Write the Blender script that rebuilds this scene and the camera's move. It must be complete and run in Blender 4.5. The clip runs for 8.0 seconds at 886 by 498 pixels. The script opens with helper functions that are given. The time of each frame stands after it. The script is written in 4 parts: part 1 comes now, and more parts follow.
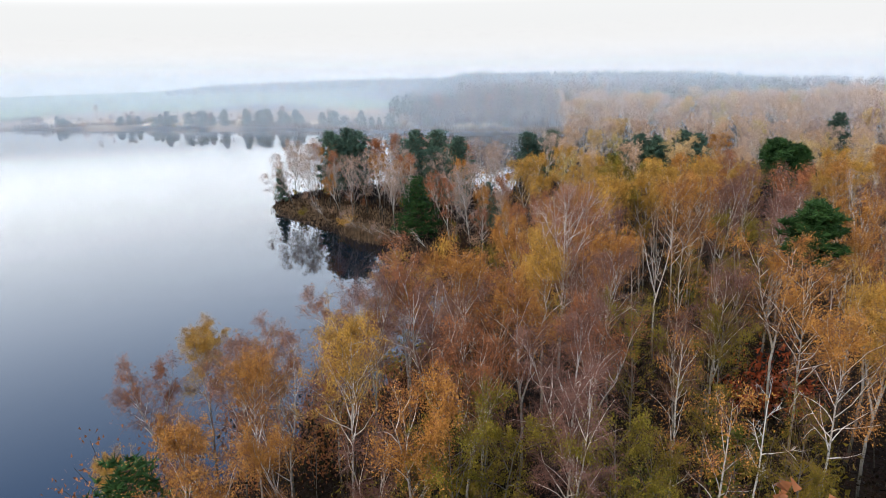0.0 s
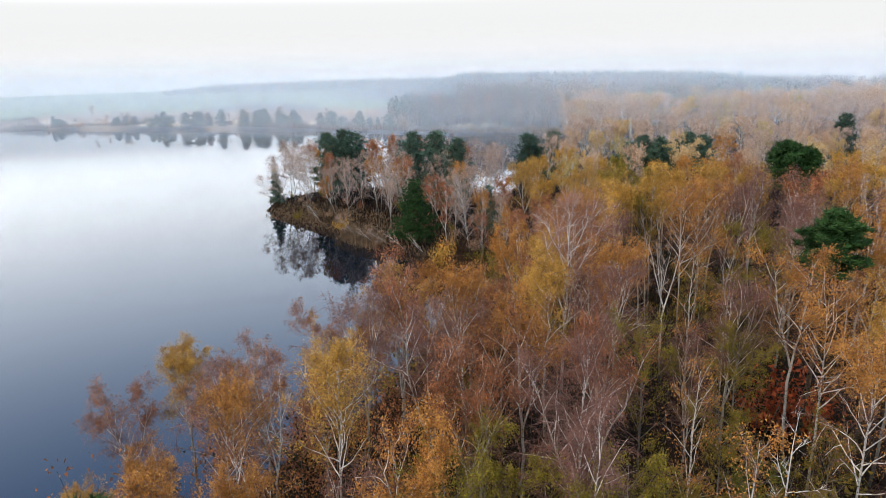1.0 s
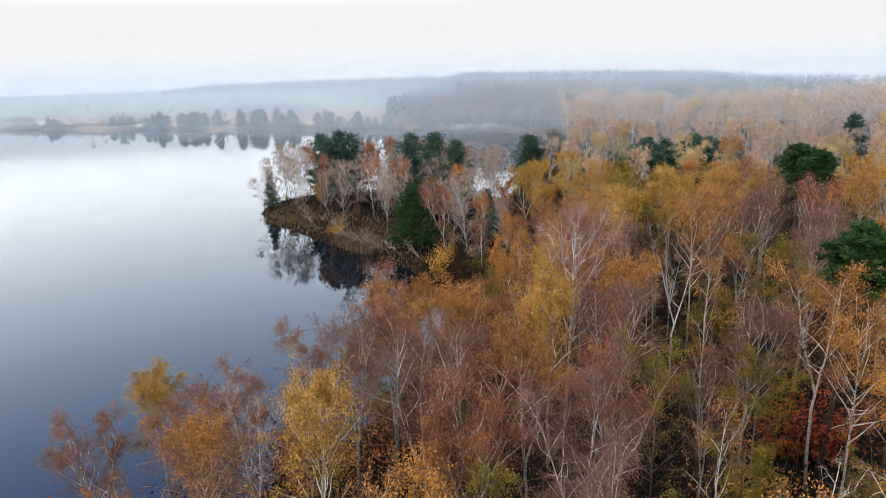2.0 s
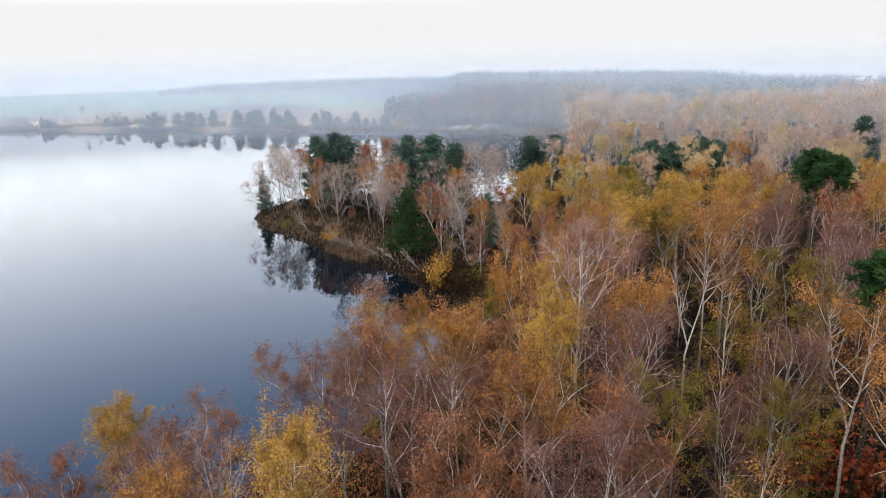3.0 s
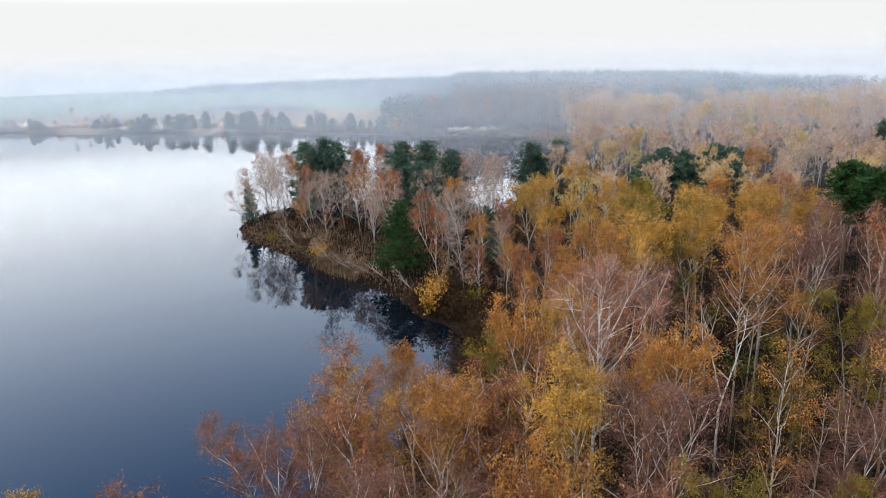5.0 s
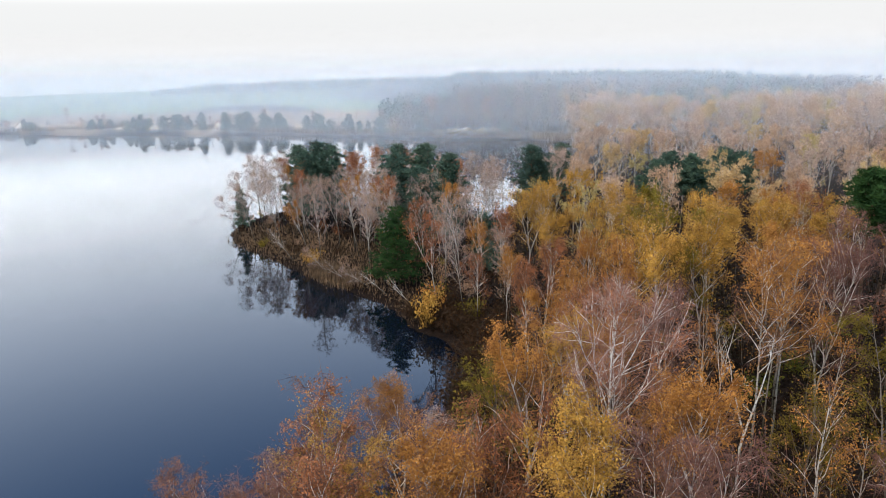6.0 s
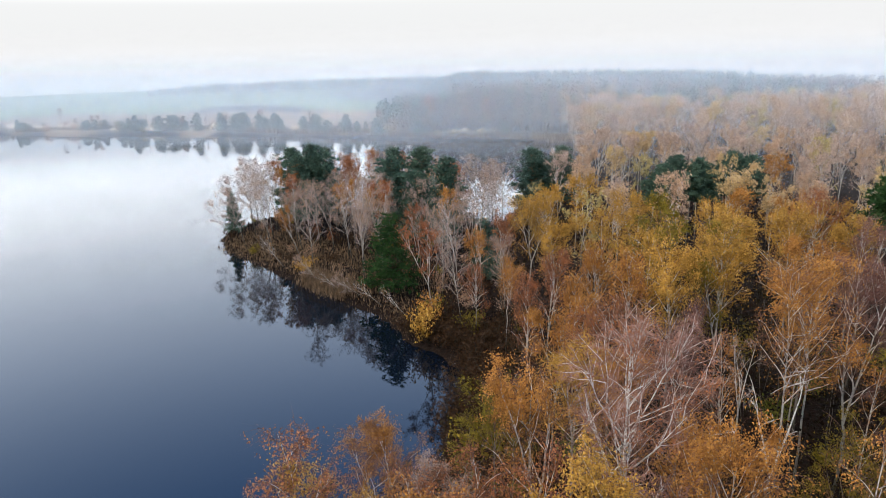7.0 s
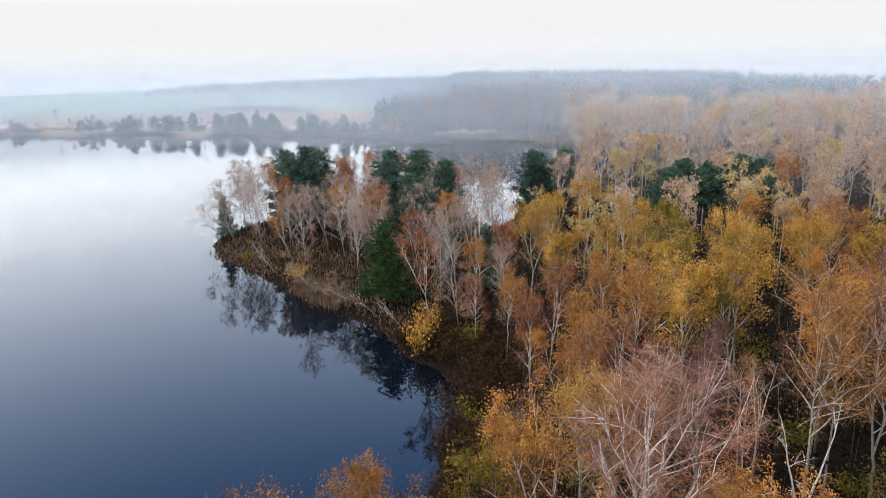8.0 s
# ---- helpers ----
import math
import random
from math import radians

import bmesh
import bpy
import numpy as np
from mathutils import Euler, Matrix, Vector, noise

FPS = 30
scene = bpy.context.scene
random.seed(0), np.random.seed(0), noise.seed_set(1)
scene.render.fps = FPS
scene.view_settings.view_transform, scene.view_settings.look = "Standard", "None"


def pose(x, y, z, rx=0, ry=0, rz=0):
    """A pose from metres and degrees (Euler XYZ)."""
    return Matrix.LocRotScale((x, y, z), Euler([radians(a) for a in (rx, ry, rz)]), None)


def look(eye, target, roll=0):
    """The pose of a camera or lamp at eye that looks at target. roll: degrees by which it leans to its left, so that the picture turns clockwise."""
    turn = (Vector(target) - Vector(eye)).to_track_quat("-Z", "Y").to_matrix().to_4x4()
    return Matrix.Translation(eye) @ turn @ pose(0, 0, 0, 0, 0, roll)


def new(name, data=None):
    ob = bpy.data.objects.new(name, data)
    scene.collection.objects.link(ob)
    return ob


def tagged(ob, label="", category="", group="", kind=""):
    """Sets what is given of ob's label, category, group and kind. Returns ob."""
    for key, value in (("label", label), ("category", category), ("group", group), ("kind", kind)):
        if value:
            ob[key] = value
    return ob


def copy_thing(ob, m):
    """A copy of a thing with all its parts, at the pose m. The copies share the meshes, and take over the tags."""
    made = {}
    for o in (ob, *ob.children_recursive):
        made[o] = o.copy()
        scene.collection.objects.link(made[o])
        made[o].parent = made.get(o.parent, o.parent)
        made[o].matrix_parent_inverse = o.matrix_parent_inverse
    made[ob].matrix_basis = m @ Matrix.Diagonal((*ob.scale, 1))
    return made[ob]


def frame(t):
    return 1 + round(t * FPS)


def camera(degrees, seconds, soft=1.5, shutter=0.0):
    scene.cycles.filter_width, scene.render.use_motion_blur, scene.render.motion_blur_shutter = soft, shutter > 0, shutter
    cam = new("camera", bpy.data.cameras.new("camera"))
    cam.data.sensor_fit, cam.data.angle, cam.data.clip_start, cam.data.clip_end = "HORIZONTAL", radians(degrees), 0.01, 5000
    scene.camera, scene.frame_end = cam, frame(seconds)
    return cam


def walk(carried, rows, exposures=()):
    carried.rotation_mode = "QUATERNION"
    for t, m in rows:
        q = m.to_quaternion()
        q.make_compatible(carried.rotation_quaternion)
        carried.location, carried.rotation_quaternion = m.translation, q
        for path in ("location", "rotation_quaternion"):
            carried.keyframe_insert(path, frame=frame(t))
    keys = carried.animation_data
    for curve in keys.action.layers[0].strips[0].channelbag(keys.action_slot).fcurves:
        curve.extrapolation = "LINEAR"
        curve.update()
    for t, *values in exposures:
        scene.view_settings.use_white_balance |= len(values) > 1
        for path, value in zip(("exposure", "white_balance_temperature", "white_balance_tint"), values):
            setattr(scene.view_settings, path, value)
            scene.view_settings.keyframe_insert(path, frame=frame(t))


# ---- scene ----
cam = camera(66.2, 8.0, soft=0.9)
METRES, EYE, TILT, LEAN, TURN = 33.7, 33.7, -15.9, 1.35, 0.0
EXPOSURE, SKY_STRENGTH, FOG_GLOW = 0.0, 0.104, 0.99
HAZE_SHEETS = [(178, 0.13, 420), (236, 0.18, 480), (300, 0.19, 700), (380, 0.18, 900), (450, 0.205, 1000), (515, 0.205, 1200), (575, 0.21, 1200)]  # y, thickness, half width of each see-through haze sheet
ROWS = [
    (0.0, 0.0, 0.0, 0.0, -0.0, 0.0, 0.0),
    (0.5, 0.0038, 0.0452, 0.013, -0.01, -0.03, 0.02),
    (1.0, 0.0076, 0.0951, 0.028, -0.02, -0.03, 0.04),
    (1.5, 0.0119, 0.1496, 0.0442, -0.02, -0.06, 0.07),
    (3.0, 0.0253, 0.3345, 0.0992, -0.07, -0.11, 0.03),
    (3.5, 0.0295, 0.3972, 0.1189, -0.08, -0.11, 0.07),
    (4.0, 0.034, 0.4601, 0.139, -0.1, -0.12, 0.07),
    (4.5, 0.0385, 0.5233, 0.1595, -0.12, -0.15, 0.08),
    (6.0, 0.0562, 0.7195, 0.2159, -0.13, -0.17, 0.1),
    (6.5, 0.0612, 0.783, 0.2345, -0.16, -0.19, 0.12),
    (7.0, 0.0658, 0.8458, 0.2524, -0.18, -0.19, 0.11),
    (7.5, 0.0697, 0.9038, 0.2694, -0.2, -0.2, 0.1),
    (8.0, 0.0725, 0.9558, 0.2843, -0.22, -0.22, 0.09),
]
EYE_POSE = pose(0, 0, EYE, TILT, LEAN, TURN)
walk(cam, [(t, EYE_POSE @ pose(METRES * x, METRES * y, METRES * z, 90 + pitch, roll, yaw)) for t, x, y, z, yaw, pitch, roll in ROWS],
     exposures=[(0.0, EXPOSURE), (8.0, EXPOSURE)])

# ---- light: bright overcast sky ----
SUN_UP, SUN_TURN = 58.0, 232.0
world = bpy.data.worlds.new("overcast_sky")
scene.world = world
world.use_nodes = True
wn, wl = world.node_tree.nodes, world.node_tree.links
sky = wn.new("ShaderNodeTexSky")
sky.sky_type, sky.sun_disc = "NISHITA", False
sky.sun_elevation, sky.sun_rotation = radians(SUN_UP), radians(SUN_TURN)
sky.air_density, sky.dust_density, sky.ozone_density = 1.0, 6.0, 1.0
calm = wn.new("ShaderNodeHueSaturation")
calm.inputs["Saturation"].default_value = 0.22
wl.new(sky.outputs[0], calm.inputs["Color"])
# a cloud deck evens the sky out
deck = wn.new("ShaderNodeMix")
deck.data_type = "RGBA"
deck.inputs["Factor"].default_value = 0.8
deck.inputs["B"].default_value = (9.9, 10.0, 10.1, 1)
wl.new(calm.outputs[0], deck.inputs["A"])
# an overcast sky is brighter overhead than at the horizon
way, height_up, rise = wn.new("ShaderNodeTexCoord"), wn.new("ShaderNodeSeparateXYZ"), wn.new("ShaderNodeMapRange")
wl.new(way.outputs["Generated"], height_up.inputs[0])
wl.new(height_up.outputs[2], rise.inputs["Value"])
rise.interpolation_type = "SMOOTHSTEP"
rise.inputs["From Min"].default_value, rise.inputs["From Max"].default_value = 0.065, 0.15
tone, lit = wn.new("ShaderNodeMix"), wn.new("ShaderNodeVectorMath")
tone.data_type = "RGBA"
tone.inputs["A"].default_value, tone.inputs["B"].default_value = (1.06, 1.06, 1.055, 1), (3.5, 3.6, 3.7, 1)
wl.new(rise.outputs[0], tone.inputs["Factor"])
lit.operation = "MULTIPLY"
wl.new(deck.outputs["Result"], lit.inputs[0])
wl.new(tone.outputs["Result"], lit.inputs[1])
# above the glare of the mist the cloud is thinner and bluer
thin_up, thin_tone, thinned = wn.new("ShaderNodeMapRange"), wn.new("ShaderNodeValToRGB"), wn.new("ShaderNodeVectorMath")
wl.new(height_up.outputs[2], thin_up.inputs["Value"])
thin_up.inputs["From Min"].default_value, thin_up.inputs["From Max"].default_value = 0.2, 1.0
wl.new(thin_up.outputs[0], thin_tone.inputs["Fac"])
stops = thin_tone.color_ramp.elements
stops[0].color, stops[1].color = (1, 1, 1, 1), (0.17, 0.19, 0.22, 1)
for place, shade in ((0.5, (0.235, 0.435, 0.74, 1)), (0.75, (0.18, 0.21, 0.26, 1))):
    stops.new(place).color = shade
thinned.operation = "MULTIPLY"
wl.new(lit.outputs[0], thinned.inputs[0])
wl.new(thin_tone.outputs["Color"], thinned.inputs[1])
wl.new(thinned.outputs[0], wn["Background"].inputs["Color"])
wn["Background"].inputs["Strength"].default_value = SKY_STRENGTH
sun = new("sun", bpy.data.lights.new("sun", "SUN"))
sun.data.energy, sun.data.angle, sun.data.color = 3.5, radians(14), (1.0, 0.85, 0.65)
sun.matrix_world = look((0, 0, 0), (-math.sin(radians(SUN_TURN)) * math.cos(radians(SUN_UP)), -math.cos(radians(SUN_TURN)) * math.cos(radians(SUN_UP)), -math.sin(radians(SUN_UP))))


# ---- materials ----
def material(name):
    m = bpy.data.materials.new(name)
    m.use_nodes = True
    n = m.node_tree.nodes
    return m, n, m.node_tree.links, n["Principled BSDF"]


def mixed(n, l, factor, a, b):
    x = n.new("ShaderNodeMix")
    x.data_type = "RGBA"
    for key, v in (("Factor", factor), ("A", a), ("B", b)):
        if isinstance(v, (tuple, float, int)):
            x.inputs[key].default_value = (*v, 1) if isinstance(v, tuple) else v
        else:
            l.new(v, x.inputs[key])
    return x.outputs["Result"]


def noisy(n, l, scale, detail=3, stretch=None, low=0.35, high=0.65):
    co = n.new("ShaderNodeTexCoord")
    out = co.outputs["Object"]
    if stretch:
        mp = n.new("ShaderNodeMapping")
        mp.inputs["Scale"].default_value = stretch
        l.new(out, mp.inputs["Vector"])
        out = mp.outputs[0]
    t = n.new("ShaderNodeTexNoise")
    t.inputs["Scale"].default_value, t.inputs["Detail"].default_value = scale, detail
    l.new(out, t.inputs["Vector"])
    r = n.new("ShaderNodeMapRange")
    r.inputs["From Min"].default_value, r.inputs["From Max"].default_value = low, high
    l.new(t.outputs["Fac"], r.inputs["Value"])
    return r.outputs[0]


def leaf_material(name, a, b, c, through_light=0.2, joined=False, spray_dark=0.65):
    """Leaves between colours a and b from leaf to leaf, drawn towards c from tree to tree (joined: from place to place)."""
    m, n, l, p = material(name)
    geo, info = n.new("ShaderNodeNewGeometry"), n.new("ShaderNodeObjectInfo")
    leafy = mixed(n, l, geo.outputs["Random Per Island"], a, b)
    tree = n.new("ShaderNodeMath")
    tree.operation = "MULTIPLY"
    tree.inputs[1].default_value = 0.75
    l.new(noisy(n, l, 0.16, 1) if joined else info.outputs["Random"], tree.inputs[0])
    col = mixed(n, l, tree.outputs[0], leafy, c)
    # darker sprays between the others, spread by noise
    spray = n.new("ShaderNodeMath")
    spray.operation = "MULTIPLY"
    spray.inputs[1].default_value = spray_dark
    l.new(noisy(n, l, 1.3, 2, None, 0.44, 0.6), spray.inputs[0])
    col = mixed(n, l, spray.outputs[0], col, tuple(0.42 * v for v in b))
    l.new(col, p.inputs["Base Color"])
    p.inputs["Roughness"].default_value = 0.65
    p.inputs["Specular IOR Level"].default_value = 0.08
    tr, mx = n.new("ShaderNodeBsdfTranslucent"), n.new("ShaderNodeMixShader")
    l.new(col, tr.inputs["Color"])
    mx.inputs[0].default_value = through_light
    l.new(p.outputs[0], mx.inputs[1])
    l.new(tr.outputs[0], mx.inputs[2])
    l.new(mx.outputs[0], n["Material Output"].inputs["Surface"])
    return m


def bark_material(name, pale, dark, patch_scale=5.0):
    """Bark with dark lenticels and patches; darker and greener downwards, for old bark and for painted woodland shade.
    """
    m, n, l, p = material(name)
    marks = noisy(n, l, patch_scale, 4, (1, 1, 2.2), 0.52, 0.66)
    col = mixed(n, l, marks, pale, dark)
    co, sep, foot = n.new("ShaderNodeTexCoord"), n.new("ShaderNodeSeparateXYZ"), n.new("ShaderNodeMapRange")
    l.new(co.outputs["Object"], sep.inputs[0])
    l.new(sep.outputs[2], foot.inputs["Value"])
    foot.inputs["From Min"].default_value, foot.inputs["From Max"].default_value = 9.0, 1.5
    old_shaded = mixed(n, l, noisy(n, l, 9, 3), (0.05, 0.045, 0.03), (0.016, 0.014, 0.010))
    l.new(mixed(n, l, foot.outputs[0], col, old_shaded), p.inputs["Base Color"])
    p.inputs["Roughness"].default_value = 0.8
    p.inputs["Specular IOR Level"].default_value = 0.15
    bump = n.new("ShaderNodeBump")
    bump.inputs["Strength"].default_value = 0.5
    l.new(marks, bump.inputs["Height"])
    l.new(bump.outputs[0], p.inputs["Normal"])
    return m


def soil_material(name, a, b, c, scale=0.5):
    m, n, l, p = material(name)
    big = noisy(n, l, scale * 0.12, 4)
    fine = noisy(n, l, scale * 5, 5)
    col = mixed(n, l, fine, mixed(n, l, big, a, b), c)
    l.new(col, p.inputs["Base Color"])
    p.inputs["Roughness"].default_value = 0.95
    p.inputs["Specular IOR Level"].default_value = 0.1
    bump = n.new("ShaderNodeBump")
    bump.inputs["Strength"].default_value, bump.inputs["Distance"].default_value = 0.8, 0.2
    l.new(fine, bump.inputs["Height"])
    l.new(bump.outputs[0], p.inputs["Normal"])
    return m


LEAF_COLOURS = {
    "gold": ((0.65, 0.37, 0.075), (0.40, 0.20, 0.034), (0.34, 0.185, 0.036)),
    "orange": ((0.62, 0.300, 0.070), (0.37, 0.148, 0.032), (0.31, 0.132, 0.032)),
    "rust": ((0.50, 0.200, 0.078), (0.23, 0.086, 0.040), (0.28, 0.098, 0.036)),
    "plum": ((0.246, 0.105, 0.072), (0.115, 0.048, 0.036), (0.128, 0.050, 0.031)),
    "olive": ((0.285, 0.215, 0.025), (0.115, 0.092, 0.012), (0.175, 0.110, 0.016)),
    "green": ((0.150, 0.168, 0.023), (0.056, 0.070, 0.011), (0.113, 0.100, 0.016)),
    "haze": ((0.52, 0.345, 0.24), (0.31, 0.195, 0.14), (0.42, 0.235, 0.12)),
    "red": ((0.376, 0.072, 0.026), (0.179, 0.033, 0.015), (0.256, 0.064, 0.019)),
    "brown": ((0.075, 0.036, 0.016), (0.024, 0.013, 0.007), (0.050, 0.025, 0.010)),
}
# leaves of the woods further back: distance haze put into paler, greyer colours
HAZED_COLOURS = {
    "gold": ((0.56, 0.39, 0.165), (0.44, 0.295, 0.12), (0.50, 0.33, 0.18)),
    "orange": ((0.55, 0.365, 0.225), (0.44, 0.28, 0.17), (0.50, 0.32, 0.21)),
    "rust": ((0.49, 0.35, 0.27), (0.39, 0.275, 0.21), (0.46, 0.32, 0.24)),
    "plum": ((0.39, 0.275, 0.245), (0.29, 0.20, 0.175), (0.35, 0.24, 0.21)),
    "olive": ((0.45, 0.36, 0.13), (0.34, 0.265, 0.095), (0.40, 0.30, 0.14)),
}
LEAF = {k: leaf_material(k + "_leaf", *v) for k, v in LEAF_COLOURS.items()}
# thicket leaves: brown taken almost to black to carry the shade inside the woods
LEAF["thicket"] = leaf_material("shaded_thicket_leaf", (0.017, 0.010, 0.004), (0.006, 0.004, 0.0025), (0.026, 0.019, 0.004), 0.1, True)
HAZED_LEAF = {k: leaf_material(k + "_woods_leaf", *v, joined=True, spray_dark=0.35) for k, v in HAZED_COLOURS.items()}
TWIG = {
    "red": leaf_material("red_twig", (0.19, 0.096, 0.066), (0.09, 0.044, 0.032), (0.14, 0.068, 0.042), 0.0),
    "pink": leaf_material("pink_twig", (0.31, 0.17, 0.125), (0.18, 0.09, 0.068), (0.25, 0.13, 0.09), 0.0, False, 0.2),
    "mauve": leaf_material("mauve_twig", (0.21, 0.108, 0.084), (0.10, 0.050, 0.040), (0.15, 0.075, 0.052), 0.0, False, 0.3),
    "pale": leaf_material("pale_twig", (0.36, 0.27, 0.245), (0.22, 0.16, 0.14), (0.28, 0.20, 0.17), 0.0, False, 0.3),
}
WOODS_TWIG = leaf_material("woods_twig", (0.17, 0.115, 0.10), (0.09, 0.06, 0.053), (0.13, 0.085, 0.068), 0.0, True, 0.0)
BIRCH_BARK = bark_material("birch_bark", (0.40, 0.35, 0.29), (0.055, 0.045, 0.037))
WHITE_BARK = bark_material("white_bark", (0.56, 0.51, 0.45), (0.09, 0.08, 0.07))
LIMB_BARK = bark_material("limb_bark", (0.62, 0.54, 0.47), (0.16, 0.13, 0.11))
GREY_BARK = bark_material("grey_bark", (0.15, 0.125, 0.105), (0.04, 0.034, 0.028))
PINE_BARK = bark_material("pine_bark", (0.15, 0.08, 0.045), (0.05, 0.035, 0.026))
# pines from the spit outwards: needles lightened and blued in colour for the mist
HAZED_NEEDLE = leaf_material("hazed_pine_needle", (0.080, 0.130, 0.092), (0.038, 0.072, 0.056), (0.076, 0.120, 0.074), 0.15)
NEEDLE_BRIGHT = leaf_material("young_needle", (0.04, 0.085, 0.022), (0.018, 0.045, 0.014), (0.034, 0.072, 0.018), 0.15)
REED = leaf_material("dry_reed", (0.27, 0.175, 0.098), (0.13, 0.082, 0.046), (0.19, 0.12, 0.068), 0.2)
# litter and soil are near black: deep shade under the trees is in their colour
SHADED_LITTER = leaf_material("shaded_fallen_leaf", (0.018, 0.009, 0.004), (0.008, 0.004, 0.0025), (0.012, 0.006, 0.003), 0.05)
SHADED_SOIL = soil_material("shaded_forest_soil", (0.009, 0.005, 0.003), (0.0055, 0.0035, 0.0022), (0.014, 0.007, 0.004))
SAND = soil_material("sand", (0.66, 0.58, 0.48), (0.56, 0.48, 0.39), (0.48, 0.40, 0.31), 0.6)
MEADOW = soil_material("meadow_grass", (0.12, 0.17, 0.075), (0.135, 0.185, 0.085), (0.105, 0.145, 0.065), 0.15)
BANK = soil_material("dry_bank", (0.16, 0.11, 0.075), (0.10, 0.07, 0.046), (0.22, 0.165, 0.115), 0.5)
STUBBLE = soil_material("stubble", (0.27, 0.165, 0.10), (0.20, 0.12, 0.07), (0.32, 0.21, 0.13), 0.3)

# backdrop surface: emission supplies the brightness of distant fog, fading out upwards
GLOWING_FOG, n_, l_, p_ = material("glowing_fog")
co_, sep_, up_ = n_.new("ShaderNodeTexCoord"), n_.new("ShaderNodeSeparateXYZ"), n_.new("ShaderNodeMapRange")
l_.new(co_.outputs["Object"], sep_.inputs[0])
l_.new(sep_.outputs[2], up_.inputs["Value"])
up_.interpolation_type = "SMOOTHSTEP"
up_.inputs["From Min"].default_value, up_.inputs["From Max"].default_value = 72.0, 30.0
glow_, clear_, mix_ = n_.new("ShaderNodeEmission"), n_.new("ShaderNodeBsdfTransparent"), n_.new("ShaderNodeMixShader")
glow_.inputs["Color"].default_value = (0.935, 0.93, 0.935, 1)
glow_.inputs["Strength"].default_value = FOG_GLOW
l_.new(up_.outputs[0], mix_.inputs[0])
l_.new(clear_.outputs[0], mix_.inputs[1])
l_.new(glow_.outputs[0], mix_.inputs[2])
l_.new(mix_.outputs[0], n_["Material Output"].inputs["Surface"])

WATER, n_, l_, p_ = material("lake_water")
p_.inputs["Base Color"].default_value = (0.002, 0.004, 0.008, 1)
p_.inputs["Roughness"].default_value = 0.02
p_.inputs["IOR"].default_value = 1.333
p_.inputs["Specular Tint"].default_value = (0.20, 0.49, 1.0, 1)
big_ = noisy(n_, l_, 0.35, 3, (1, 0.45, 1), 0.0, 1.0)
fine_ = noisy(n_, l_, 2.4, 2, (1, 0.4, 1), 0.0, 1.0)
b1_, b2_ = n_.new("ShaderNodeBump"), n_.new("ShaderNodeBump")
b1_.inputs["Strength"].default_value, b1_.inputs["Distance"].default_value = 0.06, 0.10
b2_.inputs["Strength"].default_value, b2_.inputs["Distance"].default_value = 0.05, 0.02
l_.new(big_, b1_.inputs["Height"])
l_.new(fine_, b2_.inputs["Height"])
l_.new(b1_.outputs[0], b2_.inputs["Normal"])
l_.new(b2_.outputs[0], p_.inputs["Normal"])


def haze_sheet_material(name, thickness, tint, bottom, woods=1.0, lake=1.5):
    """A see-through sheet that imitates haze: lets most of the light through, scatters the rest, thins out upwards."""
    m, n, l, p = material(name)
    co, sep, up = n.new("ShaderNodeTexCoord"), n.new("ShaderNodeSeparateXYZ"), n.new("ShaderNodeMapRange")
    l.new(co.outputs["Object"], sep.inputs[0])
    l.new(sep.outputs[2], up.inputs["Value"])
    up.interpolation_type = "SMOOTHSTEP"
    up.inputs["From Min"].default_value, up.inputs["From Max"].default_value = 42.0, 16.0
    # its thickness changes from the open lake to the woods
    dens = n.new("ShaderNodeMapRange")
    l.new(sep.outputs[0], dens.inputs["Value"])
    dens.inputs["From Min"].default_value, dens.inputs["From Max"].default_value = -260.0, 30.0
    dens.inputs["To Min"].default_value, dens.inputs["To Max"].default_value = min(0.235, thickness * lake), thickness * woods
    # and it fades out downwards, so no line shows on the water
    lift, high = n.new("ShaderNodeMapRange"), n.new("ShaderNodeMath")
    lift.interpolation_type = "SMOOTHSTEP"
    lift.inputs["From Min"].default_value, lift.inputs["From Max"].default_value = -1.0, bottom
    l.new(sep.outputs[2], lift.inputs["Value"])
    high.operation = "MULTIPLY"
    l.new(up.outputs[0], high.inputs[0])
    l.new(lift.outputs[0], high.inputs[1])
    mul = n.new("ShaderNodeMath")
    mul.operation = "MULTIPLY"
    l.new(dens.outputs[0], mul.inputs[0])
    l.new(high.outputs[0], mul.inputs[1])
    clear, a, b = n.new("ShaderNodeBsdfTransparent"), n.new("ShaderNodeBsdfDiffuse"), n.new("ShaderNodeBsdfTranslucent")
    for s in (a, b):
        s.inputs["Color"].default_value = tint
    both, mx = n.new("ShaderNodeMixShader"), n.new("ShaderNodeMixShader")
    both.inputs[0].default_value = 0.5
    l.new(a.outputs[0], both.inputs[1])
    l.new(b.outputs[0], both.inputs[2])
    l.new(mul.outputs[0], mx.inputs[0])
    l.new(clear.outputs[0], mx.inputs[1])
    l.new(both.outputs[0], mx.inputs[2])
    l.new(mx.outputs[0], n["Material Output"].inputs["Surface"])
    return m


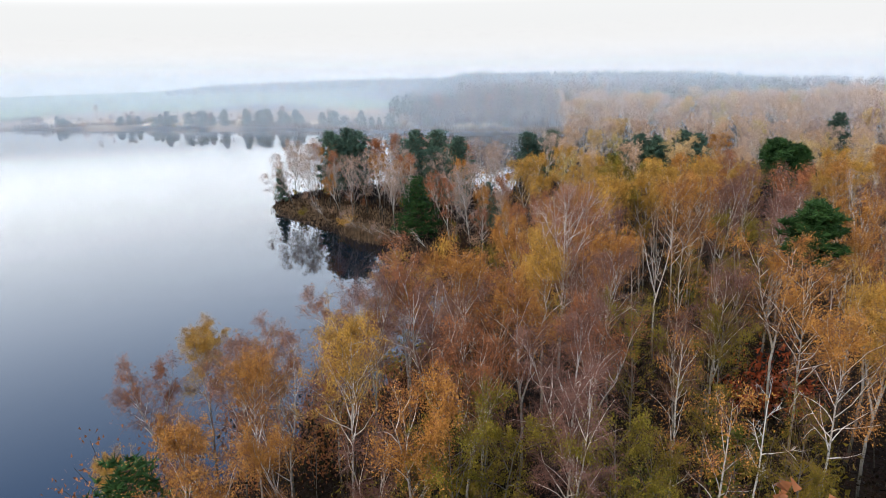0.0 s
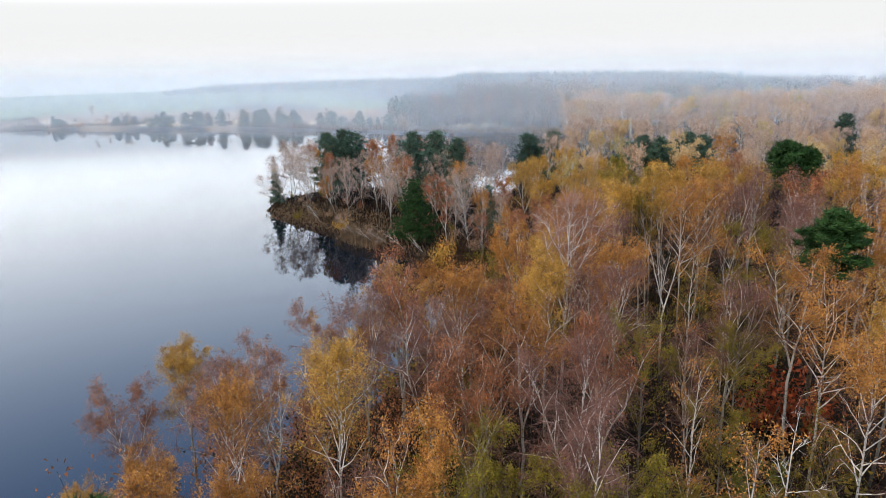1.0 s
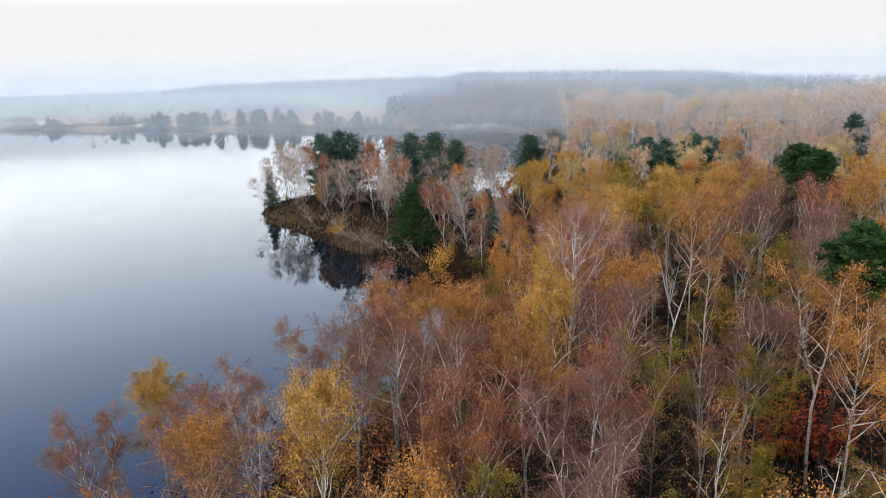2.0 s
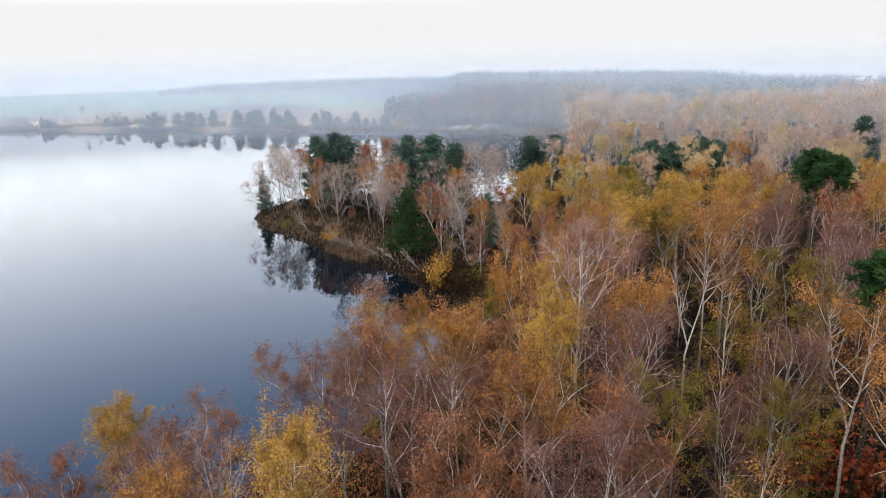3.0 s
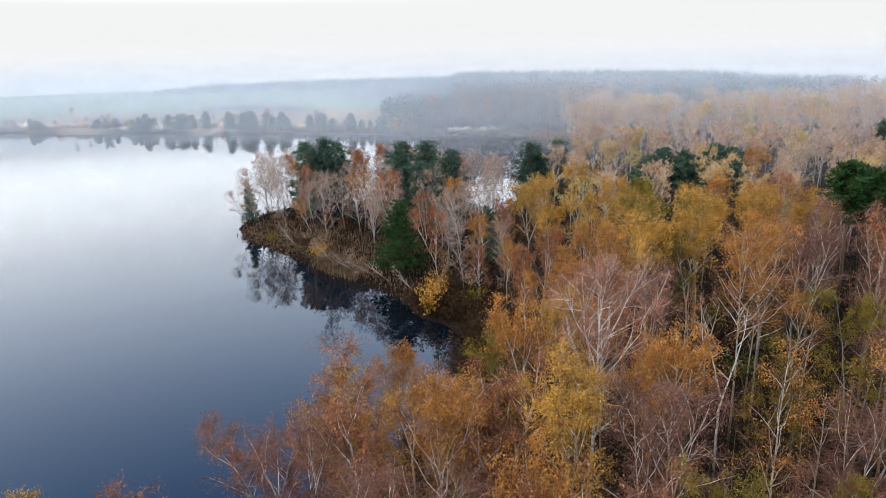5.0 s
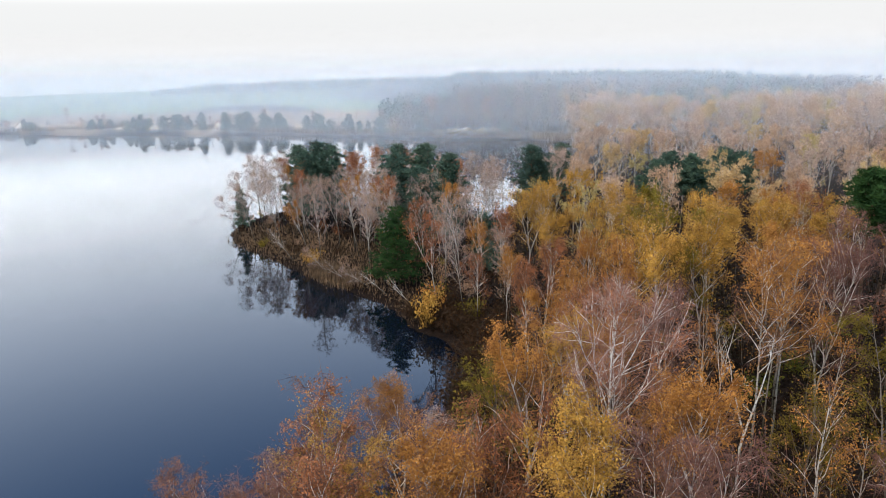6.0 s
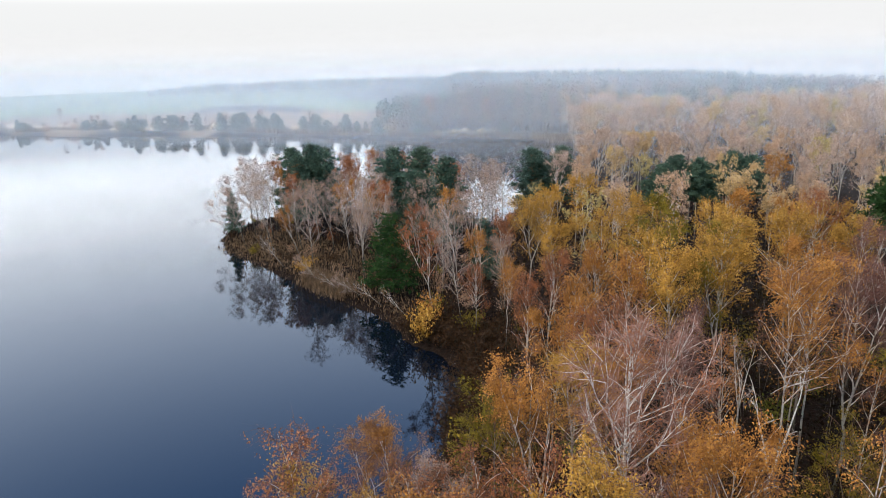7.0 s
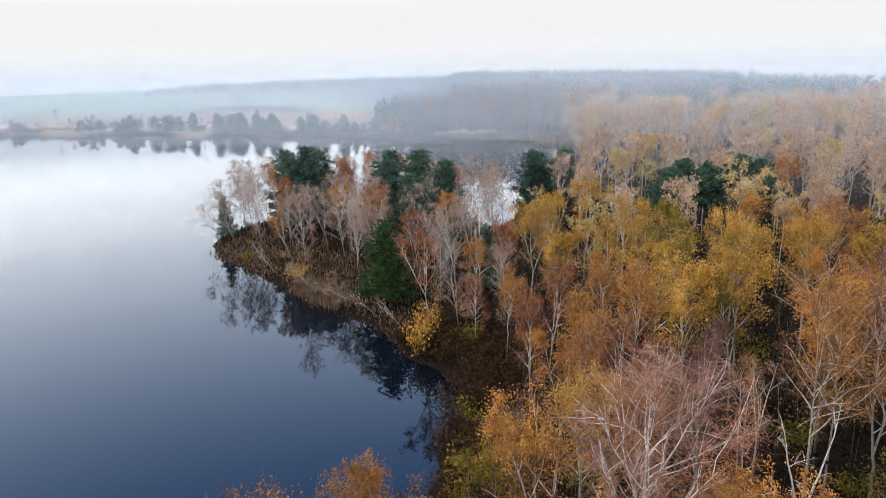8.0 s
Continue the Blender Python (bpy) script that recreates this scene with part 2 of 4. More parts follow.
# ---- mesh helpers ----
class Soup:
    """Collects the vertices and faces of one mesh."""

    def __init__(self):
        self.v, self.f, self.m, self.count = [], {3: [], 4: []}, {3: [], 4: []}, 0

    def put(self, verts, faces, mat=0):
        verts, faces = np.asarray(verts, float).reshape(-1, 3), np.asarray(faces, int)
        k = faces.shape[1]
        self.v.append(verts)
        self.f[k].append(faces + self.count)
        self.m[k].append(np.full(len(faces), mat))
        self.count += len(verts)

    def frozen(self):
        """All vertices, and for three and four corners the faces with their materials."""
        v = np.concatenate(self.v) if self.v else np.zeros((0, 3))
        return v, {k: (np.concatenate(self.f[k]), np.concatenate(self.m[k])) for k in (3, 4) if self.f[k]}

    def mesh(self, name, mats, smooth=False):
        v, groups = self.frozen()
        me = bpy.data.meshes.new(name)
        me.vertices.add(len(v))
        me.vertices.foreach_set("co", v.ravel())
        loops = np.concatenate([g[0].ravel() for g in groups.values()])
        sizes = np.concatenate([np.full(len(g[0]), k) for k, g in groups.items()])
        me.loops.add(len(loops))
        me.loops.foreach_set("vertex_index", loops.astype(np.int32))
        me.polygons.add(len(sizes))
        me.polygons.foreach_set("loop_start", np.concatenate([[0], np.cumsum(sizes)[:-1]]).astype(np.int32))
        for m in mats:
            me.materials.append(m)
        me.polygons.foreach_set("material_index", np.concatenate([g[1] for g in groups.values()]).astype(np.int32))
        me.polygons.foreach_set("use_smooth", np.full(len(sizes), smooth))
        me.update(calc_edges=True)
        return me

    def tube(self, path, radii, sides, mat=0):
        path = np.asarray(path, float)
        k = len(path)
        along = np.gradient(path, axis=0)
        along /= np.linalg.norm(along, axis=1)[:, None] + 1e-9
        side = np.cross(along, (0.31, 0.95, 0.05))
        side /= np.linalg.norm(side, axis=1)[:, None] + 1e-9
        other = np.cross(along, side)
        a = np.arange(sides) * 2 * np.pi / sides
        rings = path[:, None] + np.asarray(radii)[:, None, None] * (np.cos(a)[None, :, None] * side[:, None] + np.sin(a)[None, :, None] * other[:, None])
        faces = [(i * sides + j, i * sides + (j + 1) % sides, (i + 1) * sides + (j + 1) % sides, (i + 1) * sides + j) for i in range(k - 1) for j in range(sides)]
        self.put(rings, faces, mat)

    def leaves(self, places, size, rng, long=1.5, droop=0.0, mat=0):
        """Loose three-cornered leaves at the places, turned at random."""
        k = len(places)
        if not k:
            return
        a = rng.normal(size=(k, 3))
        a[:, 2] -= droop
        a /= np.linalg.norm(a, axis=1)[:, None]
        b = np.cross(a, rng.normal(size=(k, 3)))
        b /= np.linalg.norm(b, axis=1)[:, None] + 1e-9
        s = (np.broadcast_to(size, k) * rng.uniform(0.65, 1.35, k))[:, None]
        a, b = a * s * 0.5 * long, b * s * 0.5
        self.put(np.stack([places - a - b, places - a + b, places + a], axis=1), np.arange(3 * k).reshape(k, 3), mat)

    def twigs(self, starts, ends, width, rng, mat=0):
        """Hair-thin twigs that taper towards their tips."""
        k = len(starts)
        side = np.cross(ends - starts, rng.normal(size=(k, 3)))
        side *= width / 2 / (np.linalg.norm(side, axis=1)[:, None] + 1e-9)
        self.put(np.stack([starts - side, starts + side, ends], axis=1), np.arange(3 * k).reshape(-1, 3), mat)

    def add_copy(self, frozen, place, size, turn, mat):
        """A turned and scaled copy of another soup's shapes, with one material."""
        v, groups = frozen
        c, s = math.cos(turn) * size, math.sin(turn) * size
        self.v.append(np.stack([v[:, 0] * c - v[:, 1] * s, v[:, 0] * s + v[:, 1] * c, v[:, 2] * size], axis=1) + place)
        for k, (f, m) in groups.items():
            self.f[k].append(f + self.count)
            self.m[k].append(np.full(len(f), mat) if mat is not None else m)
        self.count += len(v)


def part(name, me, parent, kind=""):
    ob = new(name, me)
    ob.parent = parent
    return tagged(ob, kind=kind) if kind else ob


# ---- lake outline and ground ----
SHORE_NEAR = [(-80, -80), (-46, -20), (-34, 8), (-27, 24), (-23.5, 36), (-21, 46), (-14, 54), (-9, 62), (-2, 72), (1.5, 81), (2.6, 90), (4.5, 97), (2.3, 102.7)]
SHORE_SPIT = [(-2, 105.6), (-4.6, 113), (-11.6, 121), (-16.4, 125.2), (-25, 135.3), (-31.8, 143.6), (-36.8, 149), (-40, 154.5), (-42, 162), (-39, 172), (-30, 179), (-12, 181), (1, 177), (8, 170), (12, 164)]
SHORE_FAR = [(17, 170), (21, 190), (27, 215), (34, 245), (53, 284), (44, 296), (17, 299), (1, 302), (-18, 312), (-38, 322), (-52, 327), (-70, 337), (-113, 346), (-151, 355), (-189, 367), (-230, 375), (-420, 385), (-760, 240), (-760, -300)]


def rounded(points):
    p = np.array(points, float)
    q = np.roll(p, -1, axis=0)
    return np.stack([p * 0.75 + q * 0.25, p * 0.25 + q * 0.75], axis=1).reshape(-1, 2)


LAKE = rounded(SHORE_NEAR + SHORE_SPIT + SHORE_FAR)


def shore_distance(x, y):
    """Metres from the water's edge: positive on land."""
    x, y = np.asarray(x, float), np.asarray(y, float)
    best, inside = np.full(x.shape, 1e9), np.zeros(x.shape, bool)
    for (ax, ay), (bx, by) in zip(LAKE, np.roll(LAKE, -1, axis=0)):
        dx, dy = bx - ax, by - ay
        u = np.clip(((x - ax) * dx + (y - ay) * dy) / (dx * dx + dy * dy), 0, 1)
        best = np.minimum(best, np.hypot(x - ax - u * dx, y - ay - u * dy))
        inside ^= ((ay > y) != (by > y)) & (x < dx * (y - ay) / (dy if abs(dy) > 1e-9 else 1e-9) + ax)
    return np.where(inside, -best, best)


def rough(x, y):
    return np.sin(x * 0.9 + 1.3 * np.sin(y * 0.37)) * np.cos(y * 0.8 + np.sin(x * 0.5)) + 0.6 * np.sin(x * 2.1 + y * 1.7) * np.cos(y * 2.4 - x)


def ground_height(x, y):
    d = shore_distance(x, y) + 0.4 * rough(x, y)
    land = 0.05 + 0.35 * np.clip(d / 0.8, 0, 1) + 1.4 * (1 - np.exp(-np.maximum(d, 0) / 8.0)) + 0.14 * rough(x * 0.5, y * 0.5) * np.clip(d / 6, 0, 1)
    return np.where(d > 0, land, np.maximum(d * 0.22, -2.0))


def ground_z(x, y):
    return float(ground_height(np.array([x]), np.array([y]))[0])


def stepped(*stretches):
    out = []
    for a, b, step in stretches:
        out.extend(np.arange(a, b, step))
    return np.array(out + [stretches[-1][1]])


def sheet(name, xs, ys, height, mat):
    gx, gy = np.meshgrid(xs, ys)
    z = height(gx.ravel(), gy.ravel())
    w = len(xs)
    i, j = np.meshgrid(np.arange(w - 1), np.arange(len(ys) - 1))
    c = (j * w + i).ravel()
    s = Soup()
    s.put(np.stack([gx.ravel(), gy.ravel(), z], axis=1), np.stack([c, c + 1, c + w + 1, c + w], axis=1))
    return new(name, s.mesh(name, [mat], True))


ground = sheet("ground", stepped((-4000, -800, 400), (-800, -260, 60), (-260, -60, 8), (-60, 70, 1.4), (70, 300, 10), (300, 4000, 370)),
               stepped((-1500, -100, 200), (-100, 0, 10), (0, 200, 1.4), (200, 400, 3), (400, 900, 50), (900, 4600, 370)), ground_height, SHADED_SOIL)
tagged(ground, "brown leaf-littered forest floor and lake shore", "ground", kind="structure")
lake = Soup()
lake.put([(-790, -330, 0), (75, -330, 0), (75, 400, 0), (-790, 400, 0)], [(0, 1, 2, 3)])
tagged(new("water", lake.mesh("water", [WATER])), "still dark blue lake with faint ripples", "lake", kind="structure")


def patch(name, x0, x1, y0, y1, mat, seed, rise, label, category, steps=(40, 12), shear=0.0, broken=0.0):
    """Low ground of another cover with an uneven edge, lying on the ground."""
    nx, ny = steps
    u, v = np.meshgrid(np.linspace(0, 1, nx), np.linspace(0, 1, ny))
    jitter = (y1 - y0) * 0.10 * (np.sin(u * 23 + seed) + np.sin(u * 51 + 2 * seed) * 0.6)
    x, y = x0 + (x1 - x0) * u, y0 + (y1 - y0) * v + jitter * np.abs(2 * v - 1) + shear * (1 - u)
    x = x + (x1 - x0) * 0.05 * np.sin(v * 9 + seed) * np.abs(2 * u - 1)
    edge = np.clip(np.minimum(np.minimum(u, 1 - u) * nx * 0.2, np.minimum(v, 1 - v) * ny * 0.3), 0, 1)
    z = ground_height(x.ravel(), y.ravel()) - 0.25 + (0.3 + rise * (0.7 + 0.3 * np.sin(u * 17 + seed).ravel())) * edge.ravel() * (np.clip(0.75 + broken * rough(x * 0.33, y * 0.6), 0, 1.2).ravel() if broken else 1)
    i, j = np.meshgrid(np.arange(nx - 1), np.arange(ny - 1))
    c = (j * nx + i).ravel()
    s = Soup()
    s.put(np.stack([x.ravel(), y.ravel(), z], axis=1), np.stack([c, c + 1, c + nx + 1, c + nx], axis=1))
    return tagged(new(name, s.mesh(name, [mat], True)), label, category, kind="structure")


patch("meadow", -900, -30, 440, 900, MEADOW, 1.0, 0.4, "pale green meadow behind the far shore", "meadow", (90, 30), 40)
patch("stubble_field", -130, -24, 385, 436, STUBBLE, 2.0, 0.5, "brown stubble field beyond the lake", "field", (40, 12), 30)

patch("far_bank", -270, -4, 332, 440, BANK, 3.0, 0.5, "tan grassy bank behind the far shore", "bank", (90, 34), 44)

# ---- upright sheets that stand in for mist over the lake and the far woods ----
for y, thick, half in HAZE_SHEETS:
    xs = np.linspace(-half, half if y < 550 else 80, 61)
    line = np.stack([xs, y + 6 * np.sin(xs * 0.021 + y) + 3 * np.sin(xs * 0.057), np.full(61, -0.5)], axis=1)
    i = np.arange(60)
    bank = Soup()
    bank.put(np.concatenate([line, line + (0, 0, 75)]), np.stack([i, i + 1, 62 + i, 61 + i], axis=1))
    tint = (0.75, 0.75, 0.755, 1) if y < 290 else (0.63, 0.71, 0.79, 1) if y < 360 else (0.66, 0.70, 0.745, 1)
    mist = haze_sheet_material("mist", thick, tint, 13.0 if y < 290 else 2.0, 1.0 if y < 550 else 0.0, 0.72 if y < 360 else 1.4)
    tagged(new("haze_sheet", bank.mesh("haze_sheet", [mist], True)), "thin pale mist over the lake and woods", "mist", kind="structure")
# a glowing white ring behind everything, in place of fog in the distance
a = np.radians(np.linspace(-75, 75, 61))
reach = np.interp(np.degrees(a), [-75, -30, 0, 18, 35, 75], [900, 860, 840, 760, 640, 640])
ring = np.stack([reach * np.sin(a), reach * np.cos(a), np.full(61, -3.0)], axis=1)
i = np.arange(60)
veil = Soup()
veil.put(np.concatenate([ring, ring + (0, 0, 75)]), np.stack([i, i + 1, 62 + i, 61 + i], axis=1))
tagged(new("backdrop", veil.mesh("backdrop", [GLOWING_FOG], True)), "white fog that hides the distance", "fog", kind="structure")


# ---- trees ----
def bowed(start, way, length, lift, steps, rng, wobble=0.05):
    """A branch's line: leaves along way, then turns by lift (up) as it goes."""
    pts, p, d = [np.array(start, float)], np.array(start, float), np.array(way, float)
    for _ in range(steps):
        d = d + np.array([0, 0, lift / steps]) + rng.normal(size=3) * wobble
        d /= np.linalg.norm(d)
        p = p + d * length / steps
        pts.append(p)
    return np.array(pts)


def on_line(path, u):
    x = u * (len(path) - 1)
    i = min(int(x), len(path) - 2)
    return path[i] + (path[i + 1] - path[i]) * (x - i)


def birch_soups(seed, height, look_of, leaf_count, leaf_size, twig_count, twig_width, level):
    """Stem, limbs, twigs and leaves of one birch: four soups. level: 2 near, 1 middle, 0 far."""
    forks, limbs, wide, first, steep, clumped, stout, bright = look_of
    rng = np.random.default_rng(seed)
    wood, boughs, fuzz, crown = Soup(), Soup(), Soup(), Soup()
    bend = rng.uniform(0, 6.28)
    sway = np.array([math.cos(bend), math.sin(bend), 0.0])
    split = height * (0.93 if forks == 1 else rng.uniform(first * 0.75, first * 1.05))
    k = (10, 6, 4)[2 - level]
    u = np.linspace(0, 1, k)
    stem = np.outer(u, (0, 0, split + 0.3)) - (0, 0, 0.3) + np.outer(np.sin(u * 2.6) * height * 0.018, sway) + rng.normal(size=(k, 3)) * (0.05, 0.05, 0) * u[:, None]
    r0 = height * 0.0066 * min(stout, 1.3)
    sides = (6, 4, 3)[2 - level]
    if forks == 1:
        wood.tube(stem, r0 * (1 - 0.92 * u) ** 0.85, sides)
        leaders = [(stem, 0.0, 1.0)]
    else:
        wood.tube(stem, r0 * (1.15 - 0.35 * u), sides)
        leaders = []
        for f in range(forks):
            a = bend + (f + rng.uniform(-0.2, 0.2)) * 6.28 / forks
            lean = rng.uniform(0.12, 0.3)
            d = np.array([math.cos(a) * lean, math.sin(a) * lean, 1.0])
            length = (height * 0.95 - split) * rng.uniform(0.86, 1.03) * math.hypot(1, lean * 0.7)
            line = bowed(stem[-1], d / np.linalg.norm(d), length, 0.35, k, rng, 0.06)
            wood.tube(line, r0 * 0.72 * (1 - 0.93 * np.linspace(0, 1, len(line))) ** 0.85, sides)
            leaders.append((line, 0.12, 0.66))
    lines = []
    per = max(2, limbs // forks)
    for line, low, share in leaders:
        for i in range(per):
            if forks == 1:
                at = first + (0.98 - first) * (i + rng.uniform(0, 1)) / per
                v = (at - first) / (1 - first)
            else:
                at = low + (0.97 - low) * (i + rng.uniform(0, 1)) / per
                v = at
            a = i * 2.4 + rng.uniform(-0.7, 0.7) + bend
            # a dome: widest a third of the way up the crown
            reach = height * wide * share * (0.32 + 0.68 * math.sin(math.pi * min(0.95, 0.28 + 0.66 * v))) * rng.uniform(0.8, 1.15)
            up = steep * rng.uniform(0.75, 1.35) * (0.75 + 0.7 * v)
            d = np.array([math.cos(a), math.sin(a), up])
            d /= np.linalg.norm(d)
            length = reach / max(0.45, math.hypot(d[0], d[1])) * 0.95
            start = on_line(line, at)
            length = min(length, max(1.0, (height * 1.0 - start[2]) / max(d[2], 0.3)))
            limb = bowed(start, d, length, 0.12, (6, 4, 2)[2 - level], rng, 0.13)
            r = height * 0.0027 * stout * (0.35 + 0.85 * (1 - v))
            boughs.tube(limb, r * np.linspace(1, 0.2, len(limb)), 3, 1)
            weight = rng.gamma(1.0 / clumped, clumped) * (0.55 + 0.6 * v)
            lines.append((limb, length, d, weight))
            for _ in range((7, 4, 0)[2 - level]):
                e = d * 0.75 + rng.normal(size=3) * 0.42 + (0, 0, 0.12)
                e /= np.linalg.norm(e)
                sub_len = length * rng.uniform(0.22, 0.5)
                sub = bowed(on_line(limb, rng.uniform(0.22, 0.95)), e, sub_len, -0.1, 3 if level == 2 else 2, rng, 0.16)
                boughs.tube(sub, r * 0.42 * np.linspace(1, 0.3, len(sub)), 3, 1 if rng.random() < bright else 2)
                lines.append((sub, sub_len, e, weight * rng.uniform(0.6, 1.5)))
    lengths = np.array([t[1] for t in lines])
    pick = rng.choice(len(lines), twig_count, p=lengths / lengths.sum())
    starts = np.array([on_line(lines[i][0], rng.uniform(0.3, 1.0)) for i in pick])
    way = np.array([lines[i][2] for i in pick]) * 0.6 + rng.normal(size=(twig_count, 3)) * (0.55, 0.55, 0.4)
    way /= np.linalg.norm(way, axis=1)[:, None]
    reach = rng.uniform(0.35, 1.15, twig_count) * height / 17
    ends = starts + way * reach[:, None]
    ends[:, 2] -= reach * rng.uniform(0.1, 0.9, twig_count)
    fuzz.twigs(starts, ends, twig_width, rng)
    # leaves hang along the twigs, thicker on some limbs than on others
    high = np.clip((starts[:, 2] - height * first) / (height * (0.95 - first)), 0.0, 1.0)
    weight = np.array([lines[i][3] for i in pick]) * rng.uniform(0.2, 1.8, twig_count) * (0.2 + 1.3 * high)
    k = rng.choice(twig_count, leaf_count, p=weight / weight.sum())
    u = rng.uniform(0.05, 1.1, leaf_count)[:, None]
    at = starts[k] * (1 - u) + ends[k] * u + rng.normal(size=(leaf_count, 3)) * (0.1, 0.1, 0.12) * height / 17 * (1.0 if level == 2 else 1.7)
    at[:, 2] -= rng.uniform(0, 0.3, leaf_count)
    crown.leaves(at, leaf_size, rng, 1.6, 0.8)
    fit_in = height / np.percentile(at[:, 2], 98)
    for soup in (wood, boughs, fuzz, crown):
        soup.v = [v * fit_in for v in soup.v]
    return wood, boughs, fuzz, crown


# kind: leaves, twigs, limbs, crown width, crown foot, steepness, clumping, forks by variant, twig colour, limb bark, words
KINDS = {
    "gold": (17000, 1900, 22, 0.165, 0.54, 1.15, 0.4, (1, 2, 3, 2), "red", LIMB_BARK, "golden-yellow birch in full autumn leaf, white stem"),
    "orange": (12500, 2100, 22, 0.155, 0.53, 1.3, 0.6, (1, 3, 2, 2), "red", LIMB_BARK, "birch with thin orange autumn leaves and pale branches"),
    "rust": (10500, 3000, 24, 0.165, 0.44, 1.35, 0.6, (2, 3, 1, 3), "red", LIMB_BARK, "birch with sparse rust-coloured leaves and reddish twigs"),
    "plum": (3000, 5600, 28, 0.165, 0.45, 1.55, 0.9, (3, 2, 3, 2), "mauve", LIMB_BARK, "nearly bare birch with a haze of purplish-brown twigs"),
    "pale": (700, 1100, 20, 0.13, 0.45, 1.3, 1.0, (1, 2, 2, 3), "pale", WHITE_BARK, "bare birch with white stem and pale grey branches"),
    "white": (2600, 6000, 20, 0.14, 0.48, 1.6, 0.8, (1, 1, 1, 1), "pink", WHITE_BARK, "large bare birch with bright white branches and reddish twigs"),
    "haze": (3400, 5000, 22, 0.17, 0.36, 1.4, 0.8, (1, 2, 1, 2), "pale", BIRCH_BARK, "bare white birch by the water with a haze of pinkish twigs"),
    "thin": (1500, 700, 17, 0.085, 0.42, 1.2, 0.9, (1, 1, 1, 1), "red", BIRCH_BARK, "slender white birch with a few orange leaves"),
    "snag": (60, 60, 8, 0.07, 0.55, 1.0, 0.9, (1, 1, 2, 1), "pale", WHITE_BARK, "dead white birch with a broken top and bare stubs"),
    "tufted": (7500, 1800, 22, 0.15, 0.56, 1.15, 1.2, (1, 2, 1, 2), "red", LIMB_BARK, "tall white birch with pale forked limbs and orange leaf tufts"),
    "green": (11000, 700, 20, 0.17, 0.25, 0.9, 0.5, (1, 2, 1, 2), "red", GREY_BARK, "green leafy tree under the birches"),
    "olive": (11500, 900, 20, 0.16, 0.32, 1.0, 0.6, (1, 2, 1, 2), "red", GREY_BARK, "olive-yellow leafy tree among the autumn birches"),
}
LEAF_OF = {"pale": "orange", "white": "rust", "thin": "orange", "tufted": "orange", "snag": "orange"}
MODELS, COARSE = {}, {}


def look_of(kind, variant):
    leaves, twigs, limbs, wide, first, steep, clumped, forks, *_ = KINDS[kind]
    return forks[variant % 4], limbs, wide, first, steep, clumped, 1.2 if kind == "white" else 0.95, 1.0 if kind in ("white", "pale", "snag") else 0.12


def plant(kind, variant, x, y, size, turn, tip=0.0, fine=1):
    """One tree of that kind, its foot in the ground at x, y; tip: degrees by which it leans over; fine: 3 by the camera, 0 far off."""
    m = pose(x, y, ground_z(x, y) - 0.05) @ pose(0, 0, 0, 0, tip, 0) @ pose(0, 0, 0, 0, 0, turn) @ Matrix.Scale(size, 4)
    fine = min(fine, 2) if kind == "green" else fine
    key = (kind, variant, fine)
    if key not in MODELS:
        leaves, twigs, *_, twig, limb_bark, words = KINDS[kind]
        seed = 100 * variant + ord(kind[0]) * 3 + len(kind)
        many, small, hairs, hair, level = ((0.085, 0.22, 0.10, 0.06, 0), (0.22, 0.13, 0.24, 0.036, 1), (0.48, 0.088, 0.6, 0.024, 1), (1.0, 0.06, 1.0, 0.018, 2))[fine]
        wood, boughs, fuzz, crown = birch_soups(seed, 17.0, look_of(kind, variant), int(leaves * many), small, int(twigs * hairs), hair, level)
        made = tagged(new("leafy_tree" if kind in ("olive", "green") else "birch_tree"), words, "tree", "autumn trees")
        stem_bark = GREY_BARK if kind in ("olive", "green") else WHITE_BARK if limb_bark == WHITE_BARK else BIRCH_BARK
        part("trunk", wood.mesh("stem", [stem_bark], True), made)
        part("branchwork", boughs.mesh("branchwork", [stem_bark, limb_bark, TWIG[twig]], True), made, "stuff")
        part("twig_spray", fuzz.mesh("twigs", [TWIG[twig]]), made, "stuff")
        part("crown", crown.mesh("leaves", [LEAF[LEAF_OF.get(kind, kind)]]), made, "stuff")
        MODELS[key] = made
    else:
        made = copy_thing(MODELS[key], pose(0, 0, 0))
    made.matrix_basis = m
    return made


